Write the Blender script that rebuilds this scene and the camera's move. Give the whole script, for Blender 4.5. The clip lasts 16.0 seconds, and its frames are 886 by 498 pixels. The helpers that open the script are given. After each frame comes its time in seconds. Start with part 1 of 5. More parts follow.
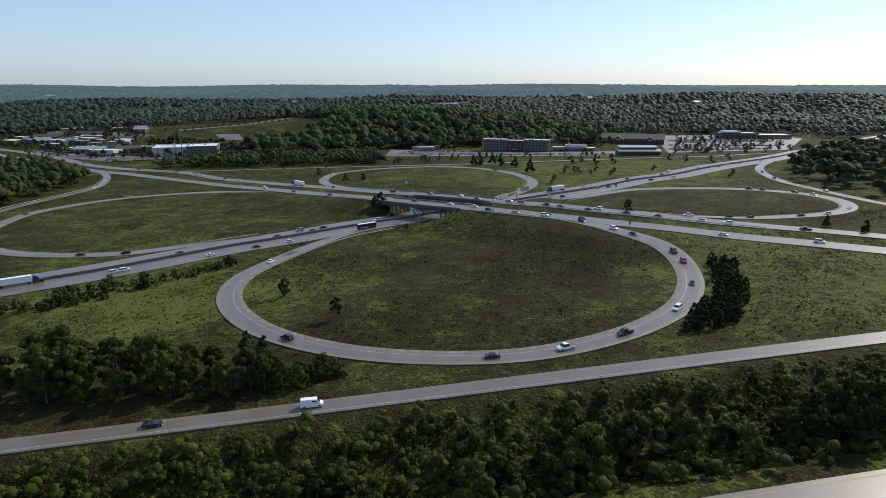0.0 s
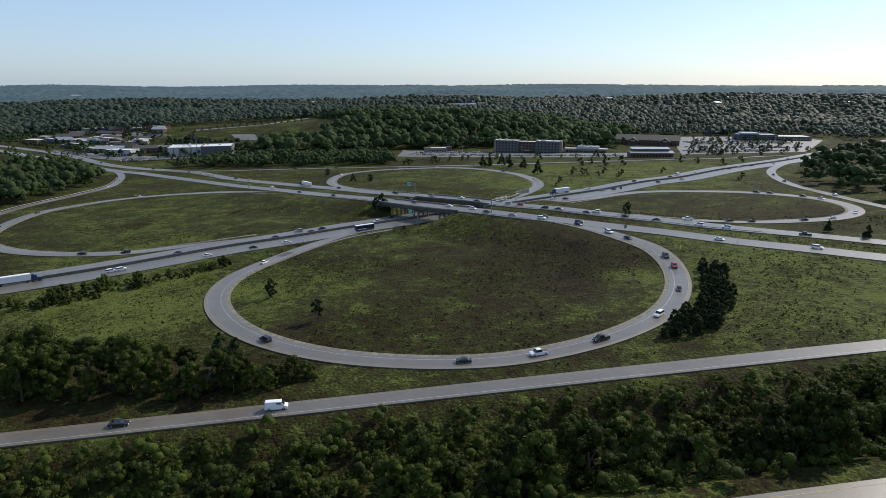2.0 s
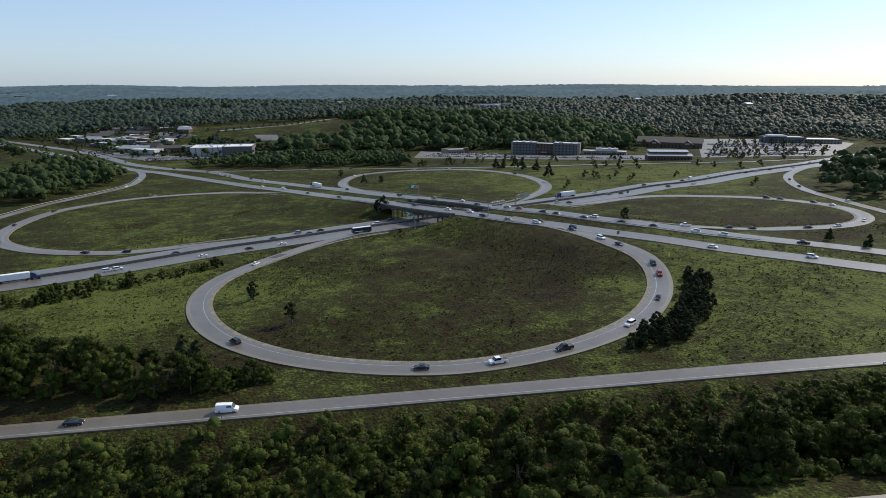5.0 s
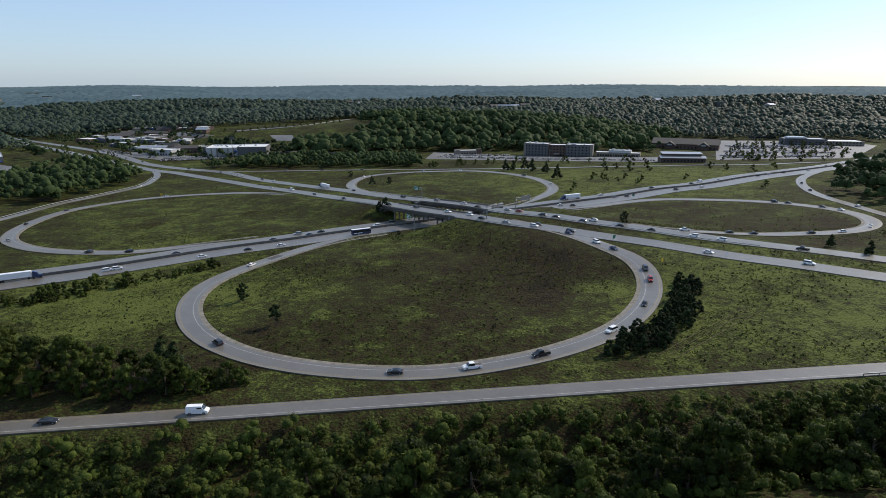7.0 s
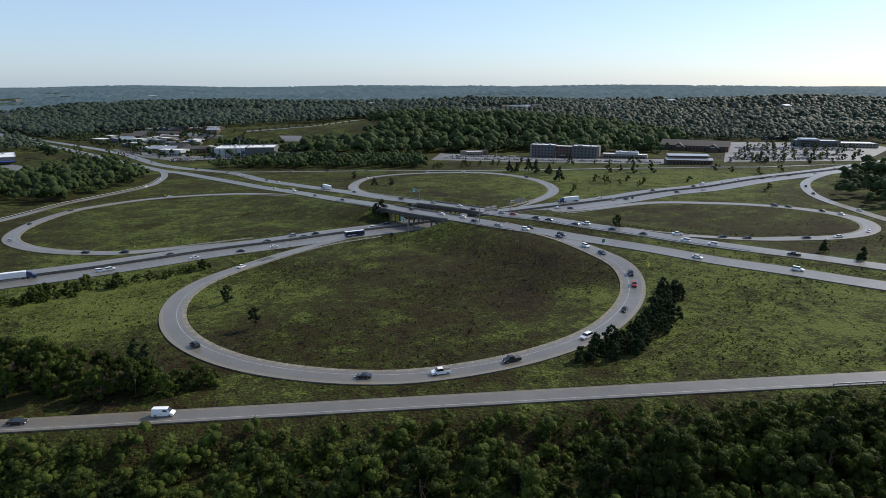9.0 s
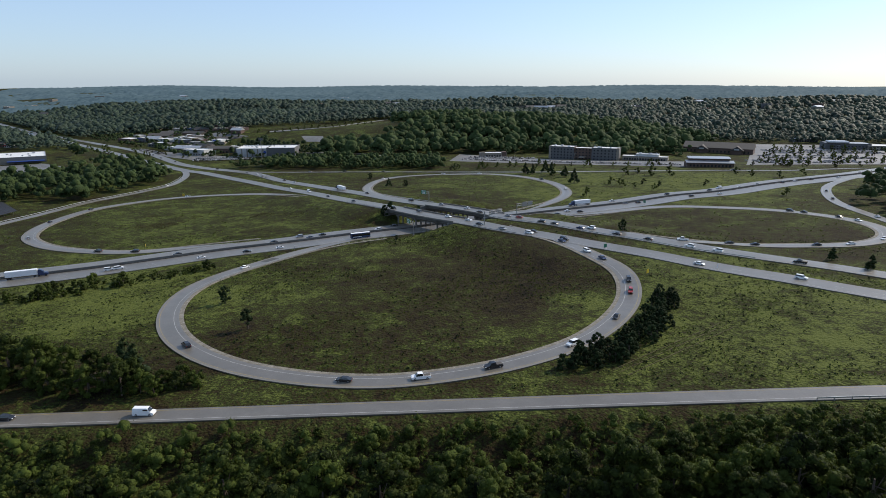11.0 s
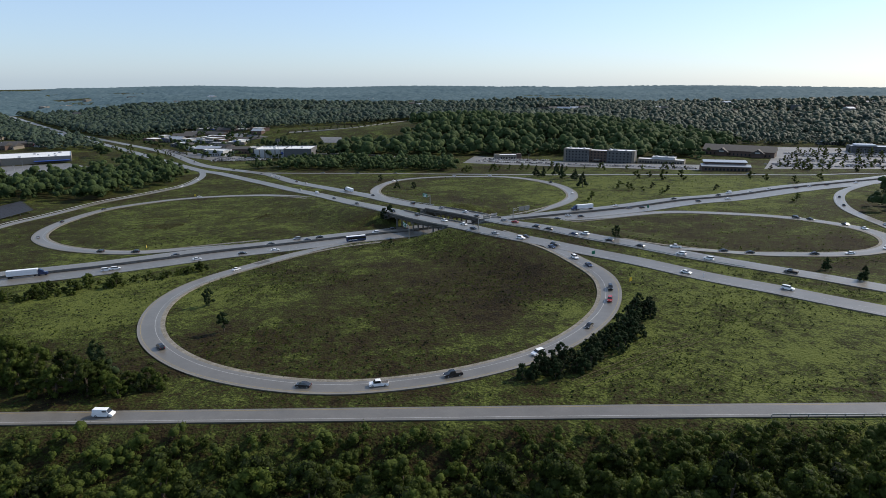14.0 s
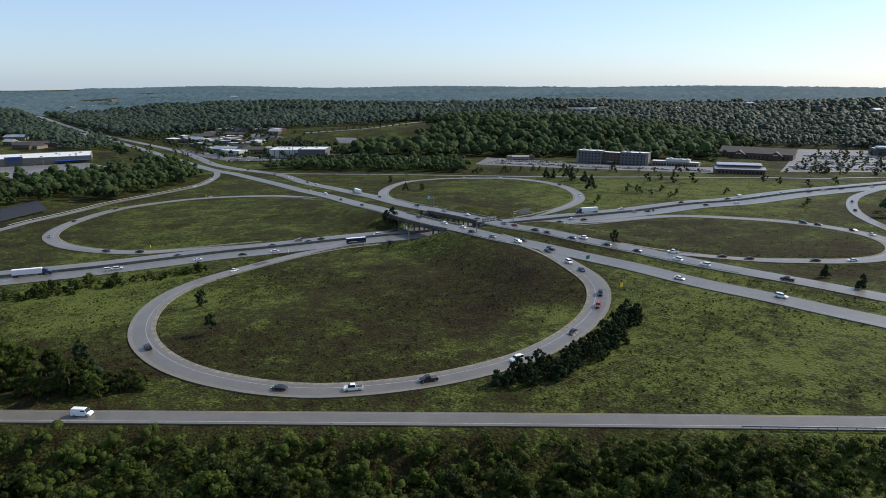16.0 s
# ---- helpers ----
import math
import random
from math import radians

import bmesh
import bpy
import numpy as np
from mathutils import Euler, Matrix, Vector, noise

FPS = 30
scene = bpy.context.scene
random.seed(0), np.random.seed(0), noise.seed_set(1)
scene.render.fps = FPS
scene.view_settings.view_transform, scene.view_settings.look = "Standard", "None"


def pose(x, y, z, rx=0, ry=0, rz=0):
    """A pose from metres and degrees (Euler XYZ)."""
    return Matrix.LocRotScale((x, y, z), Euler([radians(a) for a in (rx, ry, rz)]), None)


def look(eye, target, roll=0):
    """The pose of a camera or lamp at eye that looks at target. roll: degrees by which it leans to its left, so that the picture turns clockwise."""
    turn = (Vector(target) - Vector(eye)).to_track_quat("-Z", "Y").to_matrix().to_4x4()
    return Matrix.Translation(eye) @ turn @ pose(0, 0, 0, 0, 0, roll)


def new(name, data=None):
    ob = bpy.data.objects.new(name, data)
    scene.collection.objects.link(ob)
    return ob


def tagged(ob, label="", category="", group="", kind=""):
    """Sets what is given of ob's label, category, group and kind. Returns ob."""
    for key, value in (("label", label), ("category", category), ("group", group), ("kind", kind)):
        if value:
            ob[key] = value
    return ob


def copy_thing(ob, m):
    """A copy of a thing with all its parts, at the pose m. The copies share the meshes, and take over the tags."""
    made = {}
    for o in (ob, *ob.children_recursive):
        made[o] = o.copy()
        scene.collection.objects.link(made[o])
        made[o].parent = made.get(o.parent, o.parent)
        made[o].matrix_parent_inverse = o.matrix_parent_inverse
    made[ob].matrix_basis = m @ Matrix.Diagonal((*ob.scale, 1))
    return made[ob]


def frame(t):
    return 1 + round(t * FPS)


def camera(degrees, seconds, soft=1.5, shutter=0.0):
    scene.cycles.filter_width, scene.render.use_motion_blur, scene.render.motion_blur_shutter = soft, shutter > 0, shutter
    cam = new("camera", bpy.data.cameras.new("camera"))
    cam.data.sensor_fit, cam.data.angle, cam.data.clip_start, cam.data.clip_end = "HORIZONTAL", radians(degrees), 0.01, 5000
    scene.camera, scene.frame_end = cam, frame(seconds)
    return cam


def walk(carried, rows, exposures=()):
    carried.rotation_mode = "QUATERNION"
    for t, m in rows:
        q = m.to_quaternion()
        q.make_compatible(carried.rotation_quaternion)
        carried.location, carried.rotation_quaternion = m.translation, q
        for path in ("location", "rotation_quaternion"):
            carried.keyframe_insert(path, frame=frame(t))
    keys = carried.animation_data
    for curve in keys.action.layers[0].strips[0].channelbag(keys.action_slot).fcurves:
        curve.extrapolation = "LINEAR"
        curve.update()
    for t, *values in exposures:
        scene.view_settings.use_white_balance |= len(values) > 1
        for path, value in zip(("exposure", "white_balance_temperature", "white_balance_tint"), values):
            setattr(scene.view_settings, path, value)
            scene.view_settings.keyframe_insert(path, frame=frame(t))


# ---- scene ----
EXPO, KELVIN, SKY_STRENGTH, SUN_STRENGTH, SKY_TINT = 0.25, 6500, 0.1, 3.75, (0.86, 1.0, 1.24)
# emission strength that stands in for haze on the horizon sheet
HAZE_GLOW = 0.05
VEIL, VEIL_TONE = 0.42, (4.45, 5.7, 7.4)
CLIMB = [
    (0, -0.00, -0.00, 75.00, -0.00),
    (0.5, 3.10, 0.07, 75.25, 0.45),
    (1, 6.19, 0.16, 75.51, 0.85),
    (1.5, 9.26, 0.27, 75.78, 1.34),
    (2, 12.30, 0.41, 76.05, 1.93),
    (2.5, 15.34, 0.57, 76.33, 2.45),
    (3, 18.35, 0.75, 76.61, 2.88),
    (3.5, 21.35, 0.96, 76.91, 3.38),
    (4, 24.34, 1.18, 77.20, 3.89),
    (6.5, 39.09, 2.65, 78.78, 6.09),
    (7, 42.01, 3.01, 79.11, 6.70),
    (7.5, 44.92, 3.40, 79.45, 7.33),
    (8, 47.82, 3.80, 79.79, 7.62),
    (8.5, 50.72, 4.23, 80.13, 7.80),
    (9, 53.61, 4.68, 80.48, 8.09),
    (11.5, 68.01, 7.26, 82.28, 11.15),
    (12, 70.89, 7.84, 82.65, 11.52),
    (12.5, 73.76, 8.45, 83.02, 11.79),
    (13, 76.64, 9.07, 83.39, 12.19),
    (13.5, 79.52, 9.72, 83.77, 12.56),
    (14, 82.40, 10.39, 84.14, 13.15),
    (14.5, 85.29, 11.08, 84.52, 13.75),
    (15, 88.17, 11.80, 84.91, 14.26),
    (15.5, 91.07, 12.53, 85.29, 14.70),
    (16, 93.97, 13.29, 85.67, 15.13),
]
cam = camera(70.3, 16.0, soft=0.5)
walk(cam, [(t, pose(x, y, z, 90 - 14.9, 0, yaw)) for t, x, y, z, yaw in CLIMB], exposures=[(0, EXPO, KELVIN, 10), (16, EXPO + 0.13, KELVIN, 10)])

# ---------------------------------------------------------------- light
SUN_AZ, SUN_EL = 46.0, 35.0          # degrees to the right of +y, above the horizon
world = bpy.data.worlds.new("sky")
scene.world = world
world.use_nodes = True
wn = world.node_tree.nodes
sky = wn.new("ShaderNodeTexSky")
sky.sky_type = "NISHITA"
sky.sun_disc = False
sky.sun_elevation = radians(SUN_EL)
sky.sun_rotation = radians(SUN_AZ)
sky.altitude, sky.air_density, sky.dust_density, sky.ozone_density = 200, 1.0, 0.7, 1.5
wn["Background"].inputs["Strength"].default_value = SKY_STRENGTH
hazy = wn.new("ShaderNodeVectorMath")      # summer haze takes the yellow out of the low sky
hazy.operation = "MULTIPLY"
hazy.inputs[1].default_value = SKY_TINT
veil = wn.new("ShaderNodeMix")              # even pale veil of humid air over the whole sky
veil.data_type = "RGBA"
veil.inputs["Factor"].default_value, veil.inputs["B"].default_value = VEIL, (*VEIL_TONE, 1)
world.node_tree.links.new(sky.outputs[0], hazy.inputs[0])
world.node_tree.links.new(hazy.outputs[0], veil.inputs["A"])
world.node_tree.links.new(veil.outputs["Result"], wn["Background"].inputs["Color"])
sun = new("sun", bpy.data.lights.new("sun", "SUN"))
sun.data.energy, sun.data.angle, sun.data.color = SUN_STRENGTH, radians(0.6), (1.0, 0.9, 0.77)
to_sun = Vector((math.sin(radians(SUN_AZ)) * math.cos(radians(SUN_EL)), math.cos(radians(SUN_AZ)) * math.cos(radians(SUN_EL)), math.sin(radians(SUN_EL))))
sun.matrix_world = look(to_sun * 300, (0, 0, 0))


# ---------------------------------------------------------------- materials
def node_material(name, rough=0.8, metal=0.0, spec=0.4):
    m = bpy.data.materials.new(name)
    m.use_nodes = True
    b = m.node_tree.nodes["Principled BSDF"]
    b.inputs["Roughness"].default_value, b.inputs["Metallic"].default_value = rough, metal
    b.inputs["Specular IOR Level"].default_value = spec
    return m, m.node_tree.nodes, m.node_tree.links, b


def paint(name, colour, rough=0.5, metal=0.0, spec=0.4, vary=0.12, scale=0.6):
    """Plain surface with weak dirt at two scales."""
    m, n, l, b = node_material(name, rough, metal, spec)
    co = n.new("ShaderNodeTexCoord")
    big, fine = n.new("ShaderNodeTexNoise"), n.new("ShaderNodeTexNoise")
    big.inputs["Scale"].default_value, fine.inputs["Scale"].default_value = scale, scale * 9
    big.inputs["Detail"].default_value = 5
    add = n.new("ShaderNodeMath")
    add.operation = "ADD"
    mr = n.new("ShaderNodeMapRange")
    mr.inputs["From Min"].default_value, mr.inputs["From Max"].default_value = 0.6, 1.4
    mr.inputs["To Min"].default_value, mr.inputs["To Max"].default_value = 1 - vary, 1 + vary
    mul = n.new("ShaderNodeVectorMath")
    mul.operation = "SCALE"
    mul.inputs[0].default_value = colour
    for t in (big, fine):
        l.new(co.outputs["Object"], t.inputs["Vector"])
    l.new(big.outputs["Fac"], add.inputs[0])
    l.new(fine.outputs["Fac"], add.inputs[1])
    l.new(add.outputs[0], mr.inputs["Value"])
    l.new(mr.outputs[0], mul.inputs["Scale"])
    l.new(mul.outputs[0], b.inputs["Base Color"])
    return m


def ramp_material(name, colours, scales, rough=0.9, spec=0.2, bump=0.0, bump_scale=2.0, stretch=(1, 1, 1)):
    """Colour ramp over noise of two scales, with relief."""
    m, n, l, b = node_material(name, rough, 0, spec)
    co = n.new("ShaderNodeTexCoord")
    mp = n.new("ShaderNodeMapping")
    mp.inputs["Scale"].default_value = stretch
    l.new(co.outputs["Object"], mp.inputs["Vector"])
    total = None
    for s, w in scales:
        t = n.new("ShaderNodeTexNoise")
        t.inputs["Scale"].default_value, t.inputs["Detail"].default_value, t.inputs["Roughness"].default_value = s, 4, 0.6
        l.new(mp.outputs[0], t.inputs["Vector"])
        w_ = n.new("ShaderNodeMath")
        w_.operation = "MULTIPLY_ADD"
        w_.inputs[1].default_value = w
        l.new(t.outputs["Fac"], w_.inputs[0])
        if total:
            l.new(total.outputs[0], w_.inputs[2])
        else:
            w_.inputs[2].default_value = 0.5 * (1 - sum(q for _, q in scales))
        total = w_
    ramp = n.new("ShaderNodeValToRGB")
    ramp.color_ramp.elements[0].position, ramp.color_ramp.elements[1].position = 0.32, 0.68
    ramp.color_ramp.elements[0].color, ramp.color_ramp.elements[1].color = (*colours[0], 1), (*colours[-1], 1)
    for i, c in enumerate(colours[1:-1], 1):
        e = ramp.color_ramp.elements.new(0.32 + 0.36 * i / (len(colours) - 1))
        e.color = (*c, 1)
    l.new(total.outputs[0], ramp.inputs[0])
    l.new(ramp.outputs[0], b.inputs["Base Color"])
    if bump:
        t = n.new("ShaderNodeTexNoise")
        t.inputs["Scale"].default_value, t.inputs["Detail"].default_value = bump_scale, 3
        l.new(co.outputs["Object"], t.inputs["Vector"])
        bp = n.new("ShaderNodeBump")
        bp.inputs["Strength"].default_value, bp.inputs["Distance"].default_value = 1.0, bump
        l.new(t.outputs["Fac"], bp.inputs["Height"])
        l.new(bp.outputs[0], b.inputs["Normal"])
    return m


def leaf_material(name, dark, light, through_light=0.3, speck=0.4, relief=0.0, grain=1.6, rough=0.75, spec=0.08):
    """Foliage: every leaf clump has its own tone, and some light passes through."""
    m, n, l, b = node_material(name, rough, 0, spec)
    geo, ob = n.new("ShaderNodeNewGeometry"), n.new("ShaderNodeObjectInfo")
    mixv = n.new("ShaderNodeMath")
    mixv.operation = "MULTIPLY_ADD"
    mixv.inputs[1].default_value = speck
    half = n.new("ShaderNodeMath")
    half.operation = "MULTIPLY"
    half.inputs[1].default_value = 1 - speck
    l.new(ob.outputs["Random"], half.inputs[0])
    l.new(geo.outputs["Random Per Island"], mixv.inputs[0])
    l.new(half.outputs[0], mixv.inputs[2])
    t = n.new("ShaderNodeTexNoise")
    t.inputs["Scale"].default_value, t.inputs["Detail"].default_value = 0.03 if relief > 0.5 else 0.16, 5
    l.new(geo.outputs["Position"], t.inputs["Vector"])
    av = n.new("ShaderNodeMath")
    av.operation = "MULTIPLY_ADD"
    av.inputs[1].default_value = 0.9
    sub = n.new("ShaderNodeMath")
    sub.operation = "SUBTRACT"
    sub.inputs[1].default_value = 0.45
    l.new(t.outputs["Fac"], av.inputs[0])
    l.new(mixv.outputs[0], sub.inputs[0])
    l.new(sub.outputs[0], av.inputs[2])
    mix = n.new("ShaderNodeMix")
    mix.data_type = "RGBA"
    mix.inputs["A"].default_value, mix.inputs["B"].default_value = (*dark, 1), (*light, 1)
    l.new(av.outputs[0], mix.inputs["Factor"])
    l.new(mix.outputs["Result"], b.inputs["Base Color"])
    tr = n.new("ShaderNodeBsdfTranslucent")
    if relief:
        nz, bp = n.new("ShaderNodeTexNoise"), n.new("ShaderNodeBump")
        nz.inputs["Scale"].default_value, nz.inputs["Detail"].default_value = grain, 4
        bp.inputs["Strength"].default_value, bp.inputs["Distance"].default_value = 1.0, relief
        l.new(geo.outputs["Position"], nz.inputs["Vector"])
        l.new(nz.outputs["Fac"], bp.inputs["Height"])
        l.new(bp.outputs[0], b.inputs["Normal"])
        l.new(bp.outputs[0], tr.inputs["Normal"])
    l.new(mix.outputs["Result"], tr.inputs["Color"])
    ms = n.new("ShaderNodeMixShader")
    ms.inputs[0].default_value = through_light
    out = n["Material Output"]
    l.new(b.outputs[0], ms.inputs[1])
    l.new(tr.outputs[0], ms.inputs[2])
    l.new(ms.outputs[0], out.inputs["Surface"])
    return m


GRASS = ramp_material("meadow", [(0.012, 0.009, 0.0045), (0.027, 0.0185, 0.008), (0.025, 0.0275, 0.0075), (0.039, 0.048, 0.011), (0.085, 0.1, 0.0235)], [(0.012, 0.5), (0.07, 0.55), (0.32, 0.6), (1.4, 0.75)], 0.92, 0.06, 0.75, 1.1)


def browned(m, x, y, radius, amount):
    """Shifts the meadow's ramp round a spot: minus is browner, plus is lusher growth."""
    n, l = m.node_tree.nodes, m.node_tree.links
    ramp = next(q for q in n if q.type == "VALTORGB")
    old = ramp.inputs[0].links[0].from_socket
    geo, dist, fall, add = n.new("ShaderNodeNewGeometry"), n.new("ShaderNodeVectorMath"), n.new("ShaderNodeMapRange"), n.new("ShaderNodeMath")
    flat = n.new("ShaderNodeVectorMath")
    flat.operation, flat.inputs[1].default_value = "MULTIPLY", (1, 1, 0)
    dist.operation, dist.inputs[1].default_value = "DISTANCE", (x, y, 0)
    fall.interpolation_type = "SMOOTHSTEP"
    fall.inputs["From Min"].default_value, fall.inputs["From Max"].default_value = radius, radius * 0.3
    fall.inputs["To Min"].default_value, fall.inputs["To Max"].default_value = 0, amount
    l.new(geo.outputs["Position"], flat.inputs[0])
    l.new(flat.outputs[0], dist.inputs[0])
    l.new(dist.outputs["Value"], fall.inputs["Value"])
    l.new(old, add.inputs[0])
    l.new(fall.outputs[0], add.inputs[1])
    l.new(add.outputs[0], ramp.inputs[0])


browned(GRASS, 0, 300, 5000, 0.03)
browned(GRASS, 44, 252, 72, -0.12)
browned(GRASS, 0, 175, 60, -0.03)
browned(GRASS, -170, 390, 130, 0.04)
browned(GRASS, 160, 350, 90, -0.06)
browned(GRASS, 195, 200, 150, 0.1)
browned(GRASS, -45, 215, 38, 0.05)
browned(GRASS, 74, 225, 20, 0.12)
browned(GRASS, -105, 210, 80, 0.1)
browned(GRASS, -10, 138, 60, -0.04)
browned(GRASS, -70, 150, 45, -0.06)
browned(GRASS, 130, 560, 160, 0.14)
GRAVEL = ramp_material("gravel_verge", [(0.09, 0.082, 0.062), (0.17, 0.155, 0.125), (0.3, 0.275, 0.235)], [(0.5, 0.5), (4.0, 0.5)], 0.9, 0.2, 0.03, 6.0)
SHOULDER = ramp_material("pale_shoulder", [(0.13, 0.12, 0.105), (0.18, 0.17, 0.15)], [(0.1, 0.5), (1.5, 0.5)], 0.6, 0.4, 0.006, 6.0)
ASPHALT = ramp_material("worn_pavement", [(0.088, 0.08, 0.066), (0.118, 0.107, 0.089), (0.158, 0.145, 0.122)], [(0.03, 0.4), (0.25, 0.35), (2.0, 0.25)], 0.38, 0.42, 0.006, 6.0)
CONCRETE = ramp_material("concrete", [(0.11, 0.103, 0.09), (0.2, 0.19, 0.17)], [(0.3, 0.6), (3.0, 0.4)], 0.8, 0.3, 0.01, 5.0)
LEAF = leaf_material("broad_leaves", (0.006, 0.0105, 0.0035), (0.088, 0.118, 0.021), 0.34, 0.45, 0.25, 4.0, 0.65, 0.1)
LEAF_FAR = leaf_material("woodland_leaves", (0.006, 0.013, 0.006), (0.06, 0.088, 0.03), 0.22, 0.5, 0.9, 0.9, 0.7, 0.06)
# bluer, greyer than the nearer woods: distance haze is put into these leaf tones
LEAF_HAZED = leaf_material("haze_tinted_leaves", (0.007, 0.015, 0.012), (0.058, 0.084, 0.05), 0.14, 0.5, 1.8, 0.5, 0.62, 0.12)
LEAF_PINE = leaf_material("conifer_needles", (0.008, 0.015, 0.006), (0.03, 0.046, 0.016), 0.12)
LEAF_LIGHT = leaf_material("shrub_leaves", (0.022, 0.033, 0.008), (0.08, 0.112, 0.018), 0.45)
BARK = paint("bark", (0.09, 0.07, 0.052), 0.9, vary=0.3, scale=2.0)
WHITE_LINE = paint("white_road_paint", (0.36, 0.355, 0.34), 0.6, vary=0.4, scale=0.8)
YELLOW_LINE = paint("yellow_road_paint", (0.26, 0.2, 0.09), 0.6, vary=0.4, scale=0.8)
STEEL = paint("galvanised_steel", (0.42, 0.43, 0.44), 0.45, 0.7)
DARK_STEEL = paint("weathered_steel", (0.1, 0.085, 0.07), 0.6, 0.4)


# ---------------------------------------------------------------- shape of the land
def smooth(v):
    v = np.clip(v, 0, 1)
    return v * v * (3 - 2 * v)


CROSSING, A_WAY, B_WAY = Vector((6.27, 375.45)), Vector((0.7486, -0.6630)), Vector((0.8136, 0.5814))


def land(x, y):
    """The lie of the land: falls away to the far valley, then climbs to distant uplands."""
    r = np.hypot(x - 45, y)
    return 1.5 + 14 * np.tanh(0.003 * x) * (1 - 0.75 * smooth((y - 560) / 330)) - 26 * np.tanh(0.030 * (y - 300) / 26) + 44 * smooth((r - 1000) / 3800) - hollow(x, y) + rise(x, y)


def rise(x, y):
    """Wooded upland behind the pond and the town; it keeps clear of the upper highway."""
    clear = smooth(((x - CROSSING.x) * -A_WAY.y + (y - CROSSING.y) * A_WAY.x - 20) / 160)
    clear = clear * (0.4 + 0.6 * np.maximum(smooth((x + 1050) / 600), smooth((np.hypot(x, y) - 2300) / 1200)))
    west = smooth((y - 860) / 190) * (1 - smooth((x - 20) / 330))
    knoll = 13 * np.exp(-(((x + 120) / 170) ** 2) - ((y - 1090) / 150) ** 2)
    return clear * (22 * west + 20 * (1 - west) * smooth((y - 1180) / 700) + knoll + 6 * smooth((y - 1500) / 500) * np.sin(x / 300 + y / 420 + 0.8))


def hollow(x, y):
    """The wooded hollow between the near ramp and the corner road."""
    s = 132 + 0.185 * x - y
    return 5.5 * smooth((s - 6) / 18) * (1 - smooth((s - 34) / 14))


def bank(x, y):
    """Height of the earth bank that lifts the upper highway to its bridge."""
    dx, dy = x - CROSSING.x, y - CROSSING.y
    along, across = dx * A_WAY.x + dy * A_WAY.y, abs(-dx * A_WAY.y + dy * A_WAY.x)
    return 7.6 * np.exp(-((along / 150) ** 2)) * (1 - smooth((across - 24) / 40))


def from_lower(x, y):
    return -(x - CROSSING.x) * B_WAY.y + (y - CROSSING.y) * B_WAY.x


def upper(x, y):
    return land(x, y) + bank(x, y)


def ground(x, y):
    return land(x, y) + bank(x, y) * smooth((abs(from_lower(x, y)) - 21) / 16)


# ---------------------------------------------------------------- mesh helpers
def mesh_from(name, verts, faces, material, smooth_shade=False):
    me = bpy.data.meshes.new(name)
    me.from_pydata([tuple(v) for v in verts], [], faces)
    me.materials.append(material)
    if smooth_shade:
        me.shade_smooth()
    return me


def quad_mesh(name, verts, material):
    """A mesh of loose quads out of an array of shape (n, 4, 3)."""
    n = len(verts)
    me = bpy.data.meshes.new(name)
    me.vertices.add(4 * n)
    me.loops.add(4 * n)
    me.polygons.add(n)
    me.vertices.foreach_set("co", np.ascontiguousarray(verts, dtype=np.float32).ravel())
    me.loops.foreach_set("vertex_index", np.arange(4 * n, dtype=np.int32))
    me.polygons.foreach_set("loop_start", np.arange(0, 4 * n, 4, dtype=np.int32))
    me.update(calc_edges=True)
    me.materials.append(material)
    return me


def part(name, bm, material, parent, label=""):
    """Links a bmesh as one mesh under a thing or a part."""
    me = bpy.data.meshes.new(name)
    bm.to_mesh(me)
    bm.free()
    me.materials.append(material)
    ob = new(name, me)
    ob.parent = parent
    return tagged(ob, label) if label else ob


def thing(name, m, label, category, group="", kind=""):
    e = new(name)
    e.matrix_world = m
    return tagged(e, label, category, group, kind)


def box(bm, x0, x1, y0, y1, z0, z1, bevel=0.0):
    g = bmesh.ops.create_cube(bm, size=1.0, matrix=Matrix.LocRotScale(((x0 + x1) / 2, (y0 + y1) / 2, (z0 + z1) / 2), None, (x1 - x0, y1 - y0, z1 - z0)))
    if bevel:
        bmesh.ops.bevel(bm, geom=list({e for v in g["verts"] for e in v.link_edges}), offset=bevel, segments=1, affect="EDGES")
    return bm


def boxes(*rows, bevel=0.0):
    bm = bmesh.new()
    for r in rows:
        box(bm, *r, bevel=bevel)
    return bm


def rod(bm, a, b, r0, r1=None, sides=8):
    """A tapered round bar from a to b."""
    a, b = Vector(a), Vector(b)
    turn = (b - a).to_track_quat("Z", "Y").to_matrix().to_4x4()
    bmesh.ops.create_cone(bm, cap_ends=True, segments=sides, radius1=r0, radius2=r0 if r1 is None else r1, depth=(b - a).length, matrix=Matrix.Translation((a + b) / 2) @ turn)
    return bm


